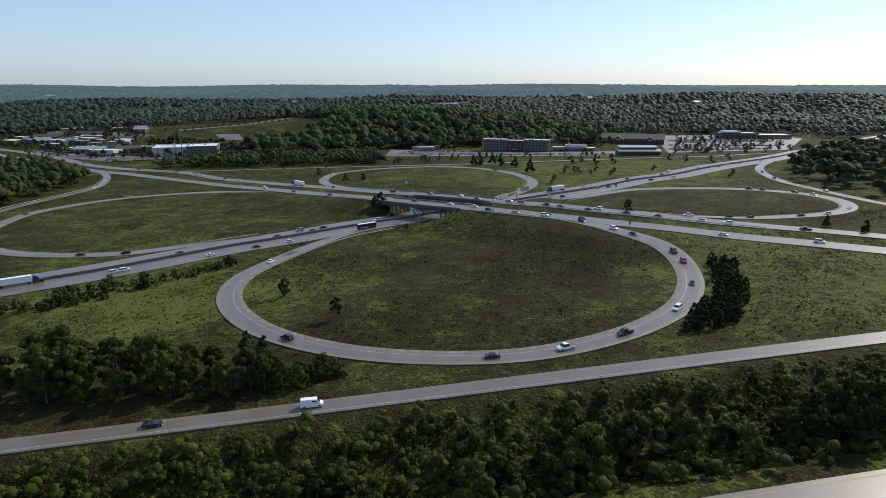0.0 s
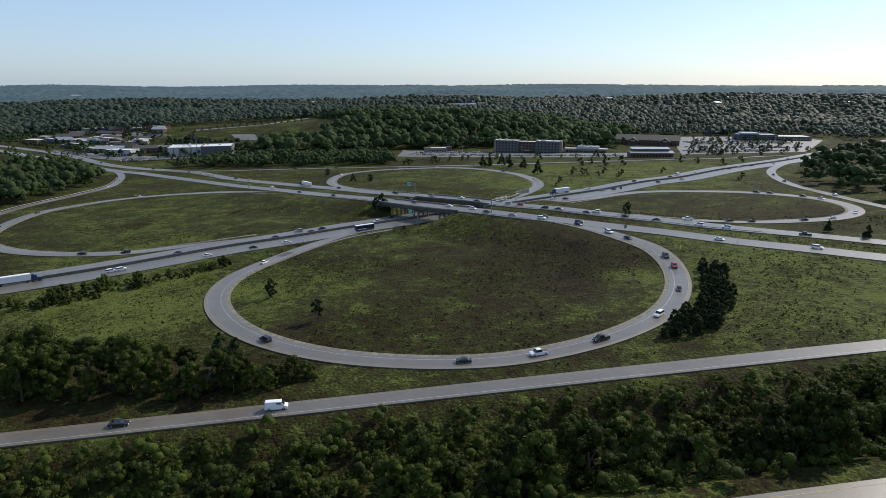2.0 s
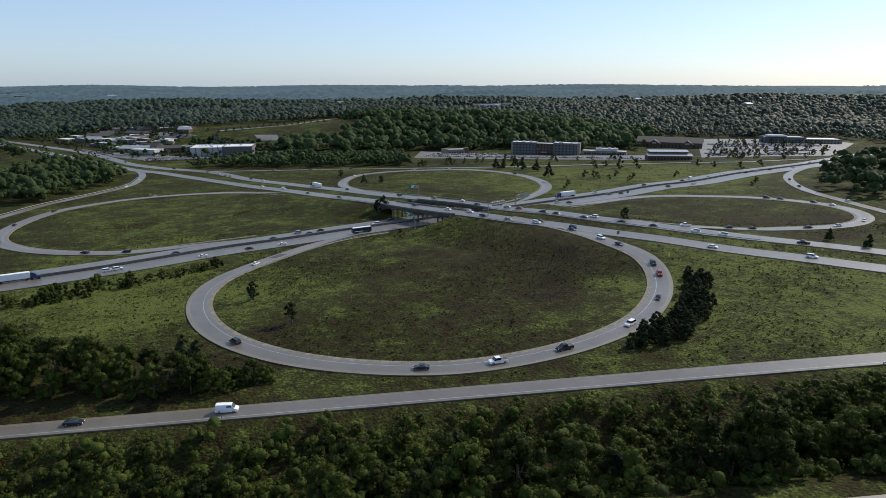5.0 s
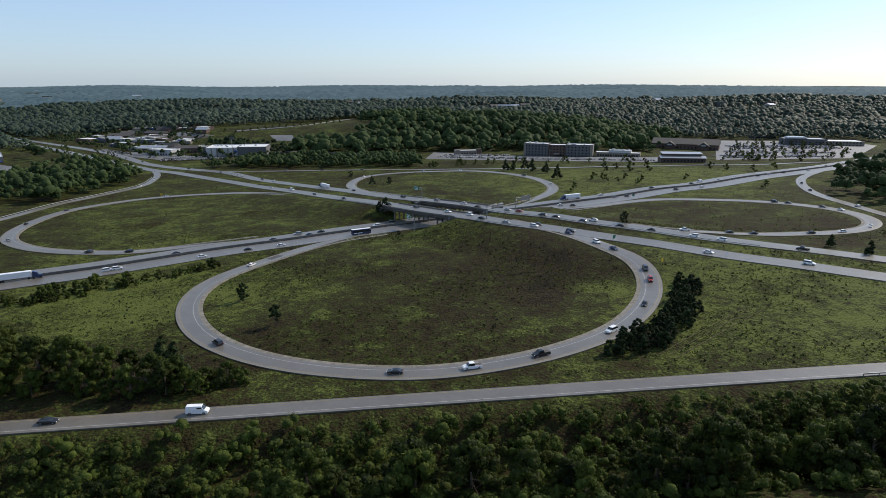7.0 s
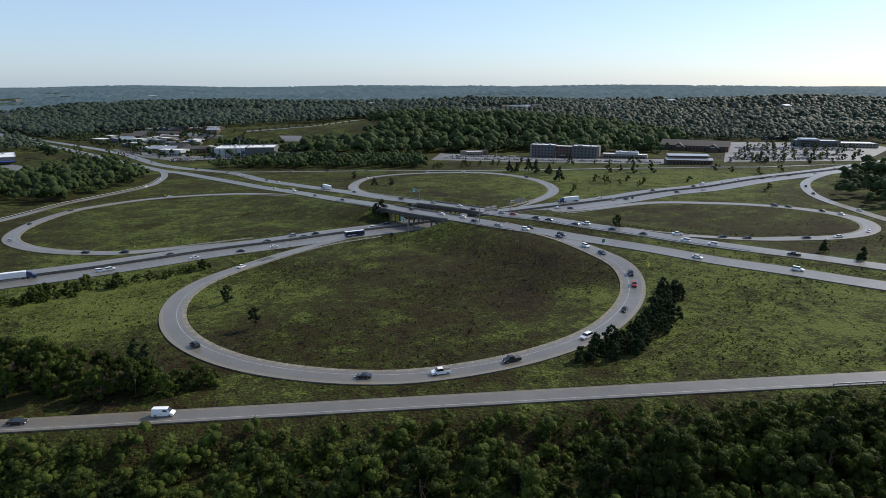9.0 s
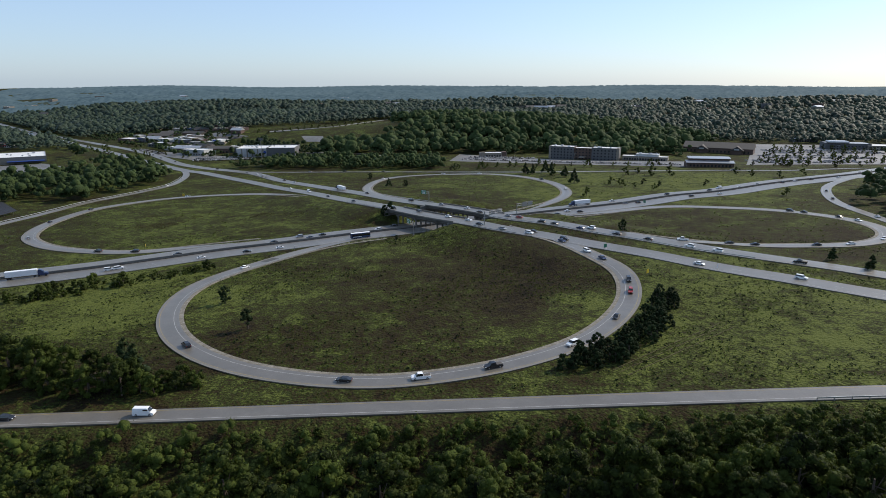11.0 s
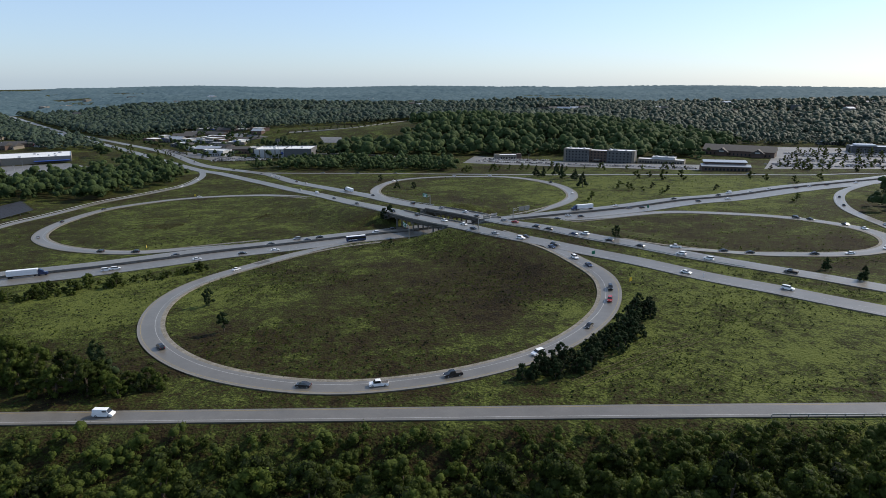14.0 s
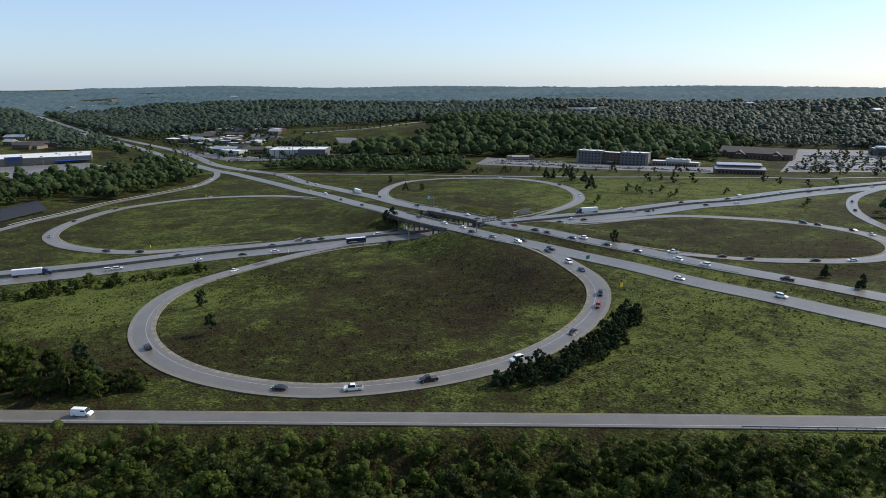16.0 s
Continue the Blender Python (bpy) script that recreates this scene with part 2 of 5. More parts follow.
def spline(points, step=4.0):
    """An even walk along a smooth curve through the points."""
    p = np.array([points[0], *points, points[-1]], float)
    p[0], p[-1] = 2 * p[1] - p[2], 2 * p[-2] - p[-3]
    fine = []
    for i in range(1, len(p) - 2):
        t = np.linspace(0, 1, 24, endpoint=False)[:, None]
        a, b, c, d = p[i - 1], p[i], p[i + 1], p[i + 2]
        fine.append(0.5 * (2 * b + (c - a) * t + (2 * a - 5 * b + 4 * c - d) * t**2 + (3 * b - a - 3 * c + d) * t**3))
    fine = np.vstack([*fine, p[-2]])
    for _ in range(3):
        fine[1:-1] = (fine[:-2] + 2 * fine[1:-1] + fine[2:]) / 4
    s = np.r_[0, np.cumsum(np.linalg.norm(np.diff(fine, axis=0), axis=1))]
    at = np.linspace(0, s[-1], max(3, int(s[-1] / step)))
    out = np.c_[np.interp(at, s, fine[:, 0]), np.interp(at, s, fine[:, 1])]
    for _ in range(10):
        out[1:-1] = (out[:-2] + 2 * out[1:-1] + out[2:]) / 4
    return out


def normals_of(path):
    d = np.gradient(path, axis=0)
    d /= np.linalg.norm(d, axis=1)[:, None]
    return np.c_[-d[:, 1], d[:, 0]]


def strip_mesh(name, path, left, right, height, lift, material, skirt=1.0, taper=0):
    """A paved strip along the path, from left to right of it (left is plus), with sides that go into the ground.
    taper: 1 narrows both ends towards the left edge, -1 towards the right edge."""
    nrm = normals_of(path)
    n = len(path)
    left, right = np.full(n, float(left)), np.full(n, float(right))
    if taper:
        run = np.r_[0, np.cumsum(np.linalg.norm(np.diff(path, axis=0), axis=1))]
        k = np.clip(np.minimum(run, run[-1] - run) / 45.0, 0.04, 1)
        if taper > 0:
            right = left + (right - left) * k
        else:
            left = right + (left - right) * k
    spans = max(1, math.ceil(abs(left - right).max() / 2.6))
    rows = []
    for s in range(spans + 1):
        e = path + nrm * (left + (right - left) * s / spans)[:, None]
        rows.append(np.c_[e, np.array([height(x, y) for x, y in e]) + lift])
    if skirt:
        rows = [rows[0] - (0, 0, skirt), *rows, rows[-1] - (0, 0, skirt)]
    verts = np.vstack(rows)
    faces = []
    for i in range(n - 1):
        for k in range(len(rows) - 1):
            faces.append((k * n + i, k * n + i + 1, (k + 1) * n + i + 1, (k + 1) * n + i))
    return mesh_from(name, verts, faces, material)


def stripe(name, path, off, width, height, lift, material, parent, dash=0.0, gap=0.0):
    nrm = normals_of(path)
    mid = path + nrm * off
    z = np.array([height(x, y) for x, y in mid]) + lift
    verts, faces, run = [], [], 0.0
    for i in range(len(path) - 1):
        step = np.linalg.norm(path[i + 1] - path[i])
        run += step
        if dash and run % (dash + gap) > dash:
            continue
        k = len(verts)
        for j in (i, i + 1):
            for s in (0.5, -0.5):
                verts.append((*(mid[j] + nrm[j] * width * s), z[j]))
        faces.append((k, k + 1, k + 3, k + 2))
    ob = new(name, mesh_from(name, verts, faces, material))
    ob.parent = parent
    return ob


# ---------------------------------------------------------------- ground
def axis_steps(lo, hi, fine_lo, fine_hi, step, grow=1.12):
    out = list(np.arange(fine_lo, fine_hi + 0.1, step))
    for sign, edge in ((1, hi), (-1, lo)):
        v, s = (out[-1] if sign > 0 else out[0]), step
        while sign * v < sign * edge:
            s *= grow
            v += sign * s
            out.append(v) if sign > 0 else out.insert(0, v)
    return np.array(out)


gx, gy = axis_steps(-5200, 5200, -300, 300, 4.0), axis_steps(-1500, 5000, 80, 680, 4.0)
X, Y = np.meshgrid(gx, gy)
Z = ground(X, Y)
Z = Z + 0.07 * np.sin(X * 0.31 + 2 * np.sin(Y * 0.17)) * np.cos(Y * 0.27)
w = len(gx)
faces = [(j * w + i, j * w + i + 1, (j + 1) * w + i + 1, (j + 1) * w + i) for j in range(len(gy) - 1) for i in range(w - 1)]
tagged(new("ground", mesh_from("ground", np.c_[X.ravel(), Y.ravel(), Z.ravel()], faces, GRASS, True)), "rough meadow of green and browned grass over gentle banks", "meadow", kind="structure")

# ---------------------------------------------------------------- roads
ROUTES = {
    "upper_near": [(-2500, 2200), (-1541, 1501), (-1200, 1256), (-932, 1059), (-811, 988), (-651, 871), (-378, 678), (-331, 653), (-241, 587), (-187, 540), (-135, 494), (-78, 429), (-38, 386), (-17, 364), (4, 346), (23, 333), (39, 320), (59, 310), (80, 296), (96, 287), (108, 280), (132, 262), (150, 253), (165, 242), (175, 236), (260, 180), (420, 75), (560, -20)],
    "upper_far": [(-2500, 2230), (-1843, 1737), (-1415, 1435), (-1011, 1142), (-827, 1025), (-533, 827), (-464, 772), (-403, 719), (-351, 688), (-272, 652), (-209, 593), (-153, 546), (-94, 487), (-47, 428), (-16, 397), (0, 383), (21, 366), (38, 349), (60, 340), (83, 323), (101, 314), (114, 305), (129, 295), (148, 285), (168, 275), (180, 268), (188, 262), (280, 202), (440, 98), (580, 5)],
    "lower": [(-430, 52), (-300, 146), (-159, 247), (-141, 262), (-123, 278), (-106, 295), (-81, 312), (-52, 335), (-27, 352), (38, 397), (69, 418), (111, 447), (148, 481), (181, 500), (232, 548), (287, 591), (343, 643), (450, 772), (560, 900), (760, 1080)],
    "near_loop": [(38, 326), (52, 313), (66, 300), (75, 286), (83, 272), (91, 258), (93, 238), (90, 219), (83, 199), (73, 181), (63, 171), (51, 161), (39, 155), (25, 149), (9, 148), (-7, 150), (-22, 154), (-36, 161), (-50, 171), (-62, 184), (-73, 202), (-79, 220), (-80, 239), (-75, 257), (-68, 276), (-61, 293), (-49, 312), (-28, 329)],
    "left_loop": [(-96, 321), (-114, 309), (-133, 296), (-144, 288), (-166, 286), (-190, 289), (-212, 296), (-238, 312), (-254, 331), (-266, 354), (-275, 382), (-281, 416), (-275, 441), (-261, 469), (-245, 484), (-224, 496), (-200, 500), (-188, 500), (-158, 490), (-136, 476)],
    "far_loop": [(-41, 427), (-69, 461), (-89, 498), (-104, 542), (-109, 578), (-105, 609), (-88, 627), (-62, 637), (-32, 639), (-5, 637), (25, 616), (49, 582), (64, 546), (71, 508), (70, 482), (63, 457), (51, 432), (37, 412)],
    "right_loop": [(58, 385), (74, 395), (91, 406), (111, 420), (127, 429), (142, 432), (162, 428), (184, 423), (204, 413), (220, 397), (229, 382), (231, 362), (227, 345), (219, 332), (206, 322), (191, 317), (172, 316), (149, 312), (133, 309), (121, 309), (112, 310), (98, 319)],
    "left_ramp": [(-440, 700), (-386, 678), (-367, 670), (-341, 636), (-323, 598), (-308, 553), (-307, 508), (-309, 475), (-311, 446), (-306, 410), (-302, 379), (-301, 353), (-294, 327), (-292, 280), (-310, 225), (-360, 170)],
    "right_ramp": [(362, 659), (334, 623), (298, 578), (274, 544), (261, 518), (250, 485), (243, 451), (242, 421), (243, 399), (244, 368), (250, 320), (268, 260), (320, 190), (420, 115)],
    "back_ramp": [(-322, 675), (-282, 661), (-143, 665), (-31, 657), (34, 651), (91, 651), (147, 654), (191, 654), (223, 660), (279, 660), (324, 683), (372, 706)],
    "near_ramp": [(-180, 95.3), (-90, 113.2), (-23, 126.3), (40, 138.4), (100, 150), (157, 161), (230, 175.5), (330, 197)],
    "corner_road": [(-94, 58), (-15, 72), (44, 82), (77, 88), (136, 98), (215, 112)],
}

PATHS = {k: spline(v) for k, v in ROUTES.items()}
# name: left edge, right edge, height, lift, label, edge lines, lane lines
SECTIONS = {
    "upper_near": (5.6, -6.4, upper, 0.34, "grey two-lane highway carriageway with worn shoulders", (4.0, -4.3), (-0.1,)),
    "upper_far": (6.4, -5.6, upper, 0.34, "grey two-lane highway carriageway on the far side of the grass median", (4.3, -4.0), (0.1,)),
    "lower": None,
    "near_loop": (4.1, -3.3, ground, 0.30, "grey loop ramp curving round the meadow", (3.0, -1.6), ()),
    "left_loop": (3.8, -3.8, ground, 0.30, "grey loop ramp curving round a dry meadow", (2.3, -2.3), ()),
    "far_loop": (3.8, -3.8, ground, 0.30, "grey loop ramp behind the bridges", (2.3, -2.3), ()),
    "right_loop": (3.8, -3.8, ground, 0.30, "sunlit pale loop ramp", (2.3, -2.3), ()),
    "left_ramp": (3.4, -3.4, ground, 0.28, "grey outer ramp along the woods", (2.2, -2.2), ()),
    "right_ramp": (3.4, -3.4, ground, 0.28, "sunlit outer ramp beside the trees", (2.2, -2.2), ()),
    "back_ramp": (3.2, -3.2, ground, 0.28, "narrow grey ramp along the far meadow", (2.1, -2.1), ()),
    "near_ramp": (2.7, -3.8, ground, 0.30, "grey ramp running above the thicket", (1.9, -2.7), ()),
    "corner_road": (6.5, -6.5, ground, 0.30, "sunlit road beyond the thicket", (5.2, -5.2), (0.0,)),
}
for key, sec in SECTIONS.items():
    if not sec:
        continue
    left, right, height, lift, label, edges, lanes = sec
    ends = 0 if key.startswith("upper") or key in ("near_ramp", "corner_road") else -1 if key in ("right_ramp", "back_ramp") else 1
    me = strip_mesh("road", PATHS[key], left, right, height, lift, ASPHALT, 1.0, ends)
    road = tagged(new("road", me), label, "road", kind="structure")
    if key in ("near_loop", "left_loop", "far_loop", "right_loop"):
        # gravel washed out along the inner edge, paler shoulder outside
        for nm, lo, hi, mat, up_ in (("gravel_edge", right + 0.2, right - 1.5, GRAVEL, -0.02), ("shoulder", left, left - 1.0, SHOULDER, 0.012)):
            o = new(nm, strip_mesh(nm, PATHS[key], lo, hi, height, lift + up_, mat, 0.7 if nm == "gravel_edge" else 0.0))
            o.parent = road
    yellow = edges[0] if key != "upper_far" else edges[1]
    for e in edges:
        stripe("edge_line", PATHS[key], e, 0.16, height, lift + 0.02, YELLOW_LINE if e == yellow else WHITE_LINE, road)
    for e in lanes:
        stripe("lane_line", PATHS[key], e, 0.15, height, lift + 0.02, WHITE_LINE, road, 4.0, 8.0)
for left, right, edges, lanes, label in (
    (14.2, 0.5, (13.0 - 1.2, 1.6), (5.0, 8.4), "three-lane lower highway carriageway, grey and worn"),
    (-0.5, -17.6, (-1.6, -14.6), (-5.0, -8.4, -11.6), "lower highway carriageway with a merging lane, grey and worn"),
):
    road = tagged(new("road", strip_mesh("road", PATHS["lower"], left, right, land, 0.27, ASPHALT)), label, "road", kind="structure")
    for e in edges:
        stripe("edge_line", PATHS["lower"], e, 0.16, land, 0.29, YELLOW_LINE if abs(e) < 2 else WHITE_LINE, road)
    for e in lanes:
        stripe("lane_line", PATHS["lower"], e, 0.15, land, 0.29, WHITE_LINE, road, 4.0, 8.0)

# dark inner shoulders; the barrier's shadow is painted into their colour
SHADED_SHOULDER = ramp_material("barrier_shadow_shoulder", [(0.02, 0.02, 0.02), (0.04, 0.039, 0.037)], [(0.2, 0.5), (2.0, 0.5)], 0.9, 0.05)
for lo, hi in ((2.6, 0.3), (-0.3, -1.9)):
    tagged(new("median_strip", strip_mesh("median_strip", PATHS["lower"], lo, hi, land, 0.30, SHADED_SHOULDER, 0.0)), "dark inner shoulder beside the median barrier, with the barrier's shadow in its colour", "road shoulder", kind="structure")
# patch of newer dark asphalt where the loop leaves towards the lower highway
gap_ = np.hypot(PATHS["near_loop"][:, 0] - (-72.5), PATHS["near_loop"][:, 1] - (275.7))
mid_ = int(np.argmin(gap_))
FRESH = ramp_material("fresh_asphalt", [(0.055, 0.052, 0.047), (0.075, 0.07, 0.063)], [(0.2, 0.5), (2.0, 0.5)], 0.6, 0.3)
tagged(new("road_patch", strip_mesh("road_patch", PATHS["near_loop"][mid_ - 1 : mid_ + 2], 2.9, -1.2, ground, 0.318, FRESH, 0.0)), "dark rectangular patch of newer asphalt on the loop ramp", "road patch", kind="structure")
# concrete barrier between the lower carriageways
barrier = thing("median_barrier", Matrix(), "weathered concrete barrier between the lower carriageways", "barrier", kind="structure")
p = PATHS["lower"]
ob = new("barrier_wall", strip_mesh("barrier_wall", p, 0.3, -0.3, land, 1.25, CONCRETE, 1.3))
ob.parent = barrier

# ---------------------------------------------------------------- bridges
def bridge(name, path, left, right, label):
    """Twin overpass: girders, bents of columns, parapets and railings where the upper road spans the lower one."""
    b = thing(name, Matrix(), label, "bridge", "twin highway bridges", "structure")
    c = np.array([from_lower(x, y) for x, y in path])
    inside = np.where(abs(c) < 33)[0]
    i0, i1 = inside[0], inside[-1]
    run = path[i0 : i1 + 1]
    nrm = normals_of(path)[i0 : i1 + 1]
    for k in range(5):
        off = right + 1.0 + (left - right - 2.0) * k / 4
        ob = new("girder", strip_mesh("girder", run, off + 0.25, off - 0.25, upper, -0.6, DARK_STEEL, 1.25))
        ob.parent = b
    for off in (left - 0.2, right + 0.2):
        ob = new("parapet", strip_mesh("parapet", run, off + 0.2, off - 0.2, upper, 1.05, CONCRETE, 1.9))
        ob.parent = b
    way = Vector((run[-1] - run[0]).tolist()).normalized()
    for at in (-19.4, 0.0, 16.0):
        i = int(np.argmin(abs(c[i0 : i1 + 1] - at)))
        x, y = run[i]
        zt, zb = float(upper(x, y)) - 1.85, float(land(x, y)) - 0.4
        n2 = Vector((B_WAY.x, B_WAY.y))
        if n2.dot(Vector(nrm[i].tolist())) < 0:
            n2 = -n2
        span = (left - right) / abs(n2.dot(Vector(nrm[i].tolist())))
        mid = Vector((x, y)) + Vector(nrm[i].tolist()) * (left + right) / 2
        m = Matrix.Translation((mid.x, mid.y, 0)) @ Matrix.Rotation(math.atan2(n2.y, n2.x), 4, "Z")
        bm = boxes((-span / 2 + 0.4, span / 2 - 0.4, -0.55, 0.55, zt - 1.0, zt), bevel=0.1)
        bm.transform(m)
        part("pier_cap", bm, CONCRETE, b)
        for k in range(4):
            u = (k - 1.5) * (span - 3.0) / 3
            bm = rod(bmesh.new(), (u, 0, zb), (u, 0, zt - 1.0), 0.5, sides=12)
            bm.transform(m)
            part("column", bm, CONCRETE, b)
    for at in (-32, 32):
        i = int(np.argmin(abs(c[i0 : i1 + 1] - at)))
        x, y = run[i]
        m = Matrix.Translation((x, y, 0)) @ Matrix.Rotation(math.atan2(B_WAY.y, B_WAY.x), 4, "Z")
        zt = float(upper(x, y)) - 0.5
        bm = boxes((-8.0, 8.0, -0.7, 0.7, zt - 5.5, zt), bevel=0.05)
        bm.transform(m)
        part("abutment", bm, CONCRETE, b)
    return b


bridge("bridge", PATHS["upper_near"], 5.6, -6.4, "weathered highway bridge on concrete columns, nearer carriageway")
bridge("bridge", PATHS["upper_far"], 6.4, -5.6, "weathered highway bridge on concrete columns, farther carriageway")


# ---------------------------------------------------------------- trees
def dome_shape(zeniths, sides):
    """Unit directions and triangles of a rounded cap: a top point and rings of points below it."""
    pts, tris = [(0, 0, 1)], []
    for r, a in enumerate(zeniths):
        for i in range(sides):
            u = 2 * math.pi * (i + 0.5 * (r % 2)) / sides
            pts.append((math.sin(a) * math.cos(u), math.sin(a) * math.sin(u), math.cos(a)))
    for i in range(sides):
        tris.append((0, 1 + i, 1 + (i + 1) % sides))
    for r in range(len(zeniths) - 1):
        p0, p1, odd = 1 + r * sides, 1 + (r + 1) * sides, r % 2
        for i in range(sides):
            j = (i + 1) % sides
            tris += [(p0 + i, p1 + i, p0 + j), (p0 + j, p1 + i, p1 + j)] if not odd else [(p0 + i, p1 + i, p1 + j), (p0 + i, p1 + j, p0 + j)]
    return np.array(pts), np.array(tris)


TUFT, CAP, BALL = dome_shape((0.7, 1.4), 5), dome_shape((0.62, 1.2, 1.75), 6), dome_shape((0.7, 1.4, 2.1), 6)


def crown_mesh(name, rng, centres, radii, shape, uneven, flat, material, quads=None):
    """Uneven rounded leaf masses, with loose leaves over them, in one mesh."""
    pts, tris = shape
    centres, radii = np.asarray(centres, float), np.asarray(radii, float)
    n, m = len(centres), len(pts)
    a = rng.uniform(0, 2 * math.pi, n)
    ca, sa = np.cos(a)[:, None], np.sin(a)[:, None]
    v = np.stack([pts[:, 0] * ca - pts[:, 1] * sa, pts[:, 0] * sa + pts[:, 1] * ca, np.broadcast_to(pts[:, 2] * flat, (n, m))], axis=2)
    v = centres[:, None, :] + v * (radii[:, None] * rng.uniform(1 - uneven, 1 + uneven, (n, m)))[:, :, None]
    loops = (tris.ravel()[None] + (np.arange(n) * m)[:, None]).ravel()
    starts = np.arange(0, len(loops), 3)
    v = v.reshape(-1, 3)
    if quads is not None:
        starts = np.r_[starts, len(loops) + np.arange(0, 4 * len(quads), 4)]
        loops = np.r_[loops, len(v) + np.arange(4 * len(quads))]
        v = np.vstack([v, quads.reshape(-1, 3)])
    me = bpy.data.meshes.new(name)
    me.vertices.add(len(v))
    me.loops.add(len(loops))
    me.polygons.add(len(starts))
    me.vertices.foreach_set("co", np.ascontiguousarray(v, dtype=np.float32).ravel())
    me.loops.foreach_set("vertex_index", loops.astype(np.int32))
    me.polygons.foreach_set("loop_start", starts.astype(np.int32))
    me.update(calc_edges=True)
    me.materials.append(material)
    me.shade_smooth()
    return me


def leaf_cloud(rng, centres, radii, per, size, flat=0.85):
    """Leaf quads on the shells of overlapping clumps: array (n, 4, 3)."""
    n = len(centres) * per
    d = rng.normal(size=(n, 3))
    d[:, 2] += 0.25
    d /= np.linalg.norm(d, axis=1)[:, None]
    r = np.repeat(radii, per) * rng.uniform(0.62, 1.08, n)
    pos = np.repeat(centres, per, axis=0) + d * r[:, None] * (1, 1, flat)
    nv = d + rng.normal(size=(n, 3)) * 0.4
    nv /= np.linalg.norm(nv, axis=1)[:, None]
    a = np.cross(nv, rng.normal(size=(n, 3)))
    a /= np.linalg.norm(a, axis=1)[:, None]
    b = np.cross(nv, a)
    s = (size * rng.uniform(0.6, 1.35, n))[:, None]
    a, b = a * s, b * s * rng.uniform(0.5, 0.9, n)[:, None]
    leaves = np.stack([pos - a - b * 0.4, pos + a * 0.3 - b, pos + a + b * 0.3, pos - a * 0.2 + b], axis=1)
    return leaves


def tree_meshes(leafmat, seed, height, spread, clumps, per, leaf, trunk_share=0.25, pine=False, ragged=1.0):
    rng = np.random.default_rng(seed)
    cen, rad = [], []
    for i in range(clumps):
        h = (i + 0.5) / clumps
        if pine:
            ring = spread * (1 - h) ** 0.8 + 0.12
            rr = ring * rng.uniform(0.3, 0.95)
            rad.append(max(0.22, 0.42 * ring + 0.15))
        else:
            ring = spread * math.sqrt(max(0.05, 1 - (1.7 * h - 0.65) ** 2))
            rr = ring * math.sqrt(rng.uniform(0.02, 0.85)) * ragged
            rad.append(spread * rng.uniform(0.26, 0.44) * (1.0 if clumps < 30 else 0.72))
        a = rng.uniform(0, 2 * math.pi)
        cen.append((rr * math.cos(a), rr * math.sin(a), height * (trunk_share + (1 - trunk_share) * h * 0.94)))
    cen, rad = np.array(cen), np.array(rad)
    crown = crown_mesh("crown", rng, cen, rad * 0.72, BALL, 0.2, 0.85, leafmat, leaf_cloud(rng, cen, rad, per, leaf))
    bm = bmesh.new()
    rod(bm, (0, 0, -0.4), (0.04 * height * rng.uniform(-1, 1), 0, height * 0.55), 0.022 * height + 0.04, 0.012 * height, 8)
    for i in range(5 if not pine else 2):
        c = cen[rng.integers(len(cen))]
        rod(bm, (0, 0, height * (0.2 + 0.06 * i)), tuple(c), 0.009 * height, 0.003 * height, 5)
    return crown, bm


def tree_kind(name, label, category, leafmat, group, **how):
    crown, bm = tree_meshes(leafmat, **how)
    t = thing(name, Matrix.Translation((0, 0, -400)), label, category, group)
    part("trunk", bm, BARK, t)
    c = new("crown", crown)
    c.parent = t
    return t


def plant(t, x, y, size=1.0, turn=0.0, sink=0.0):
    """A copy of a tree on the ground; size scales it."""
    m = Matrix.LocRotScale((x, y, float(ground(x, y)) - sink), Euler((0, 0, turn)), None)
    c = copy_thing(t, m)
    c.scale = (size, size, size * random.uniform(0.9, 1.12))
    return c


def to_path(key, x, y):
    return float(np.min(np.hypot(PATHS[key][:, 0] - x, PATHS[key][:, 1] - y)))


def road_gap(x, y):
    """Distance to the nearest pavement edge, for arrays."""
    d = np.full(np.shape(x), 1e9)
    for key, path in PATHS.items():
        half = 19 if key == "lower" else 7.5 if key == "corner_road" else 6.5 if key.startswith("upper") else 4.5
        near = path if key == "near_ramp" else path[::2]
        for px, py in near:
            d = np.minimum(d, np.hypot(x - px, y - py) - half)
    return d


BROAD = [tree_kind("tree", "broad leafy green tree in a dense thicket", "tree", LEAF, "thicket trees", seed=s, height=h, spread=w_, clumps=c, per=58, leaf=0.2, trunk_share=0.12)
         for s, h, w_, c in ((1, 7.5, 3.1, 20), (2, 6.0, 2.8, 17), (3, 8.5, 3.3, 24), (4, 5.2, 2.9, 15))]
SHRUB = [tree_kind("shrub", "low leafy shrub growing in a dense thicket", "shrub", LEAF, "thicket shrubs", seed=10 + s, height=h, spread=w_, clumps=10, per=46, leaf=0.17, trunk_share=0.05)
         for s, h, w_ in ((1, 3.0, 1.9), (2, 2.4, 2.0), (3, 3.6, 1.7))]
PINE = [tree_kind("conifer", "dark green conifer standing in rough grass", "conifer", LEAF_PINE, "conifers", seed=20 + s, height=h, spread=w_, clumps=26, per=26, leaf=0.24, trunk_share=0.12, pine=True)
        for s, h, w_ in ((1, 9.0, 3.0), (2, 7.0, 2.4))]
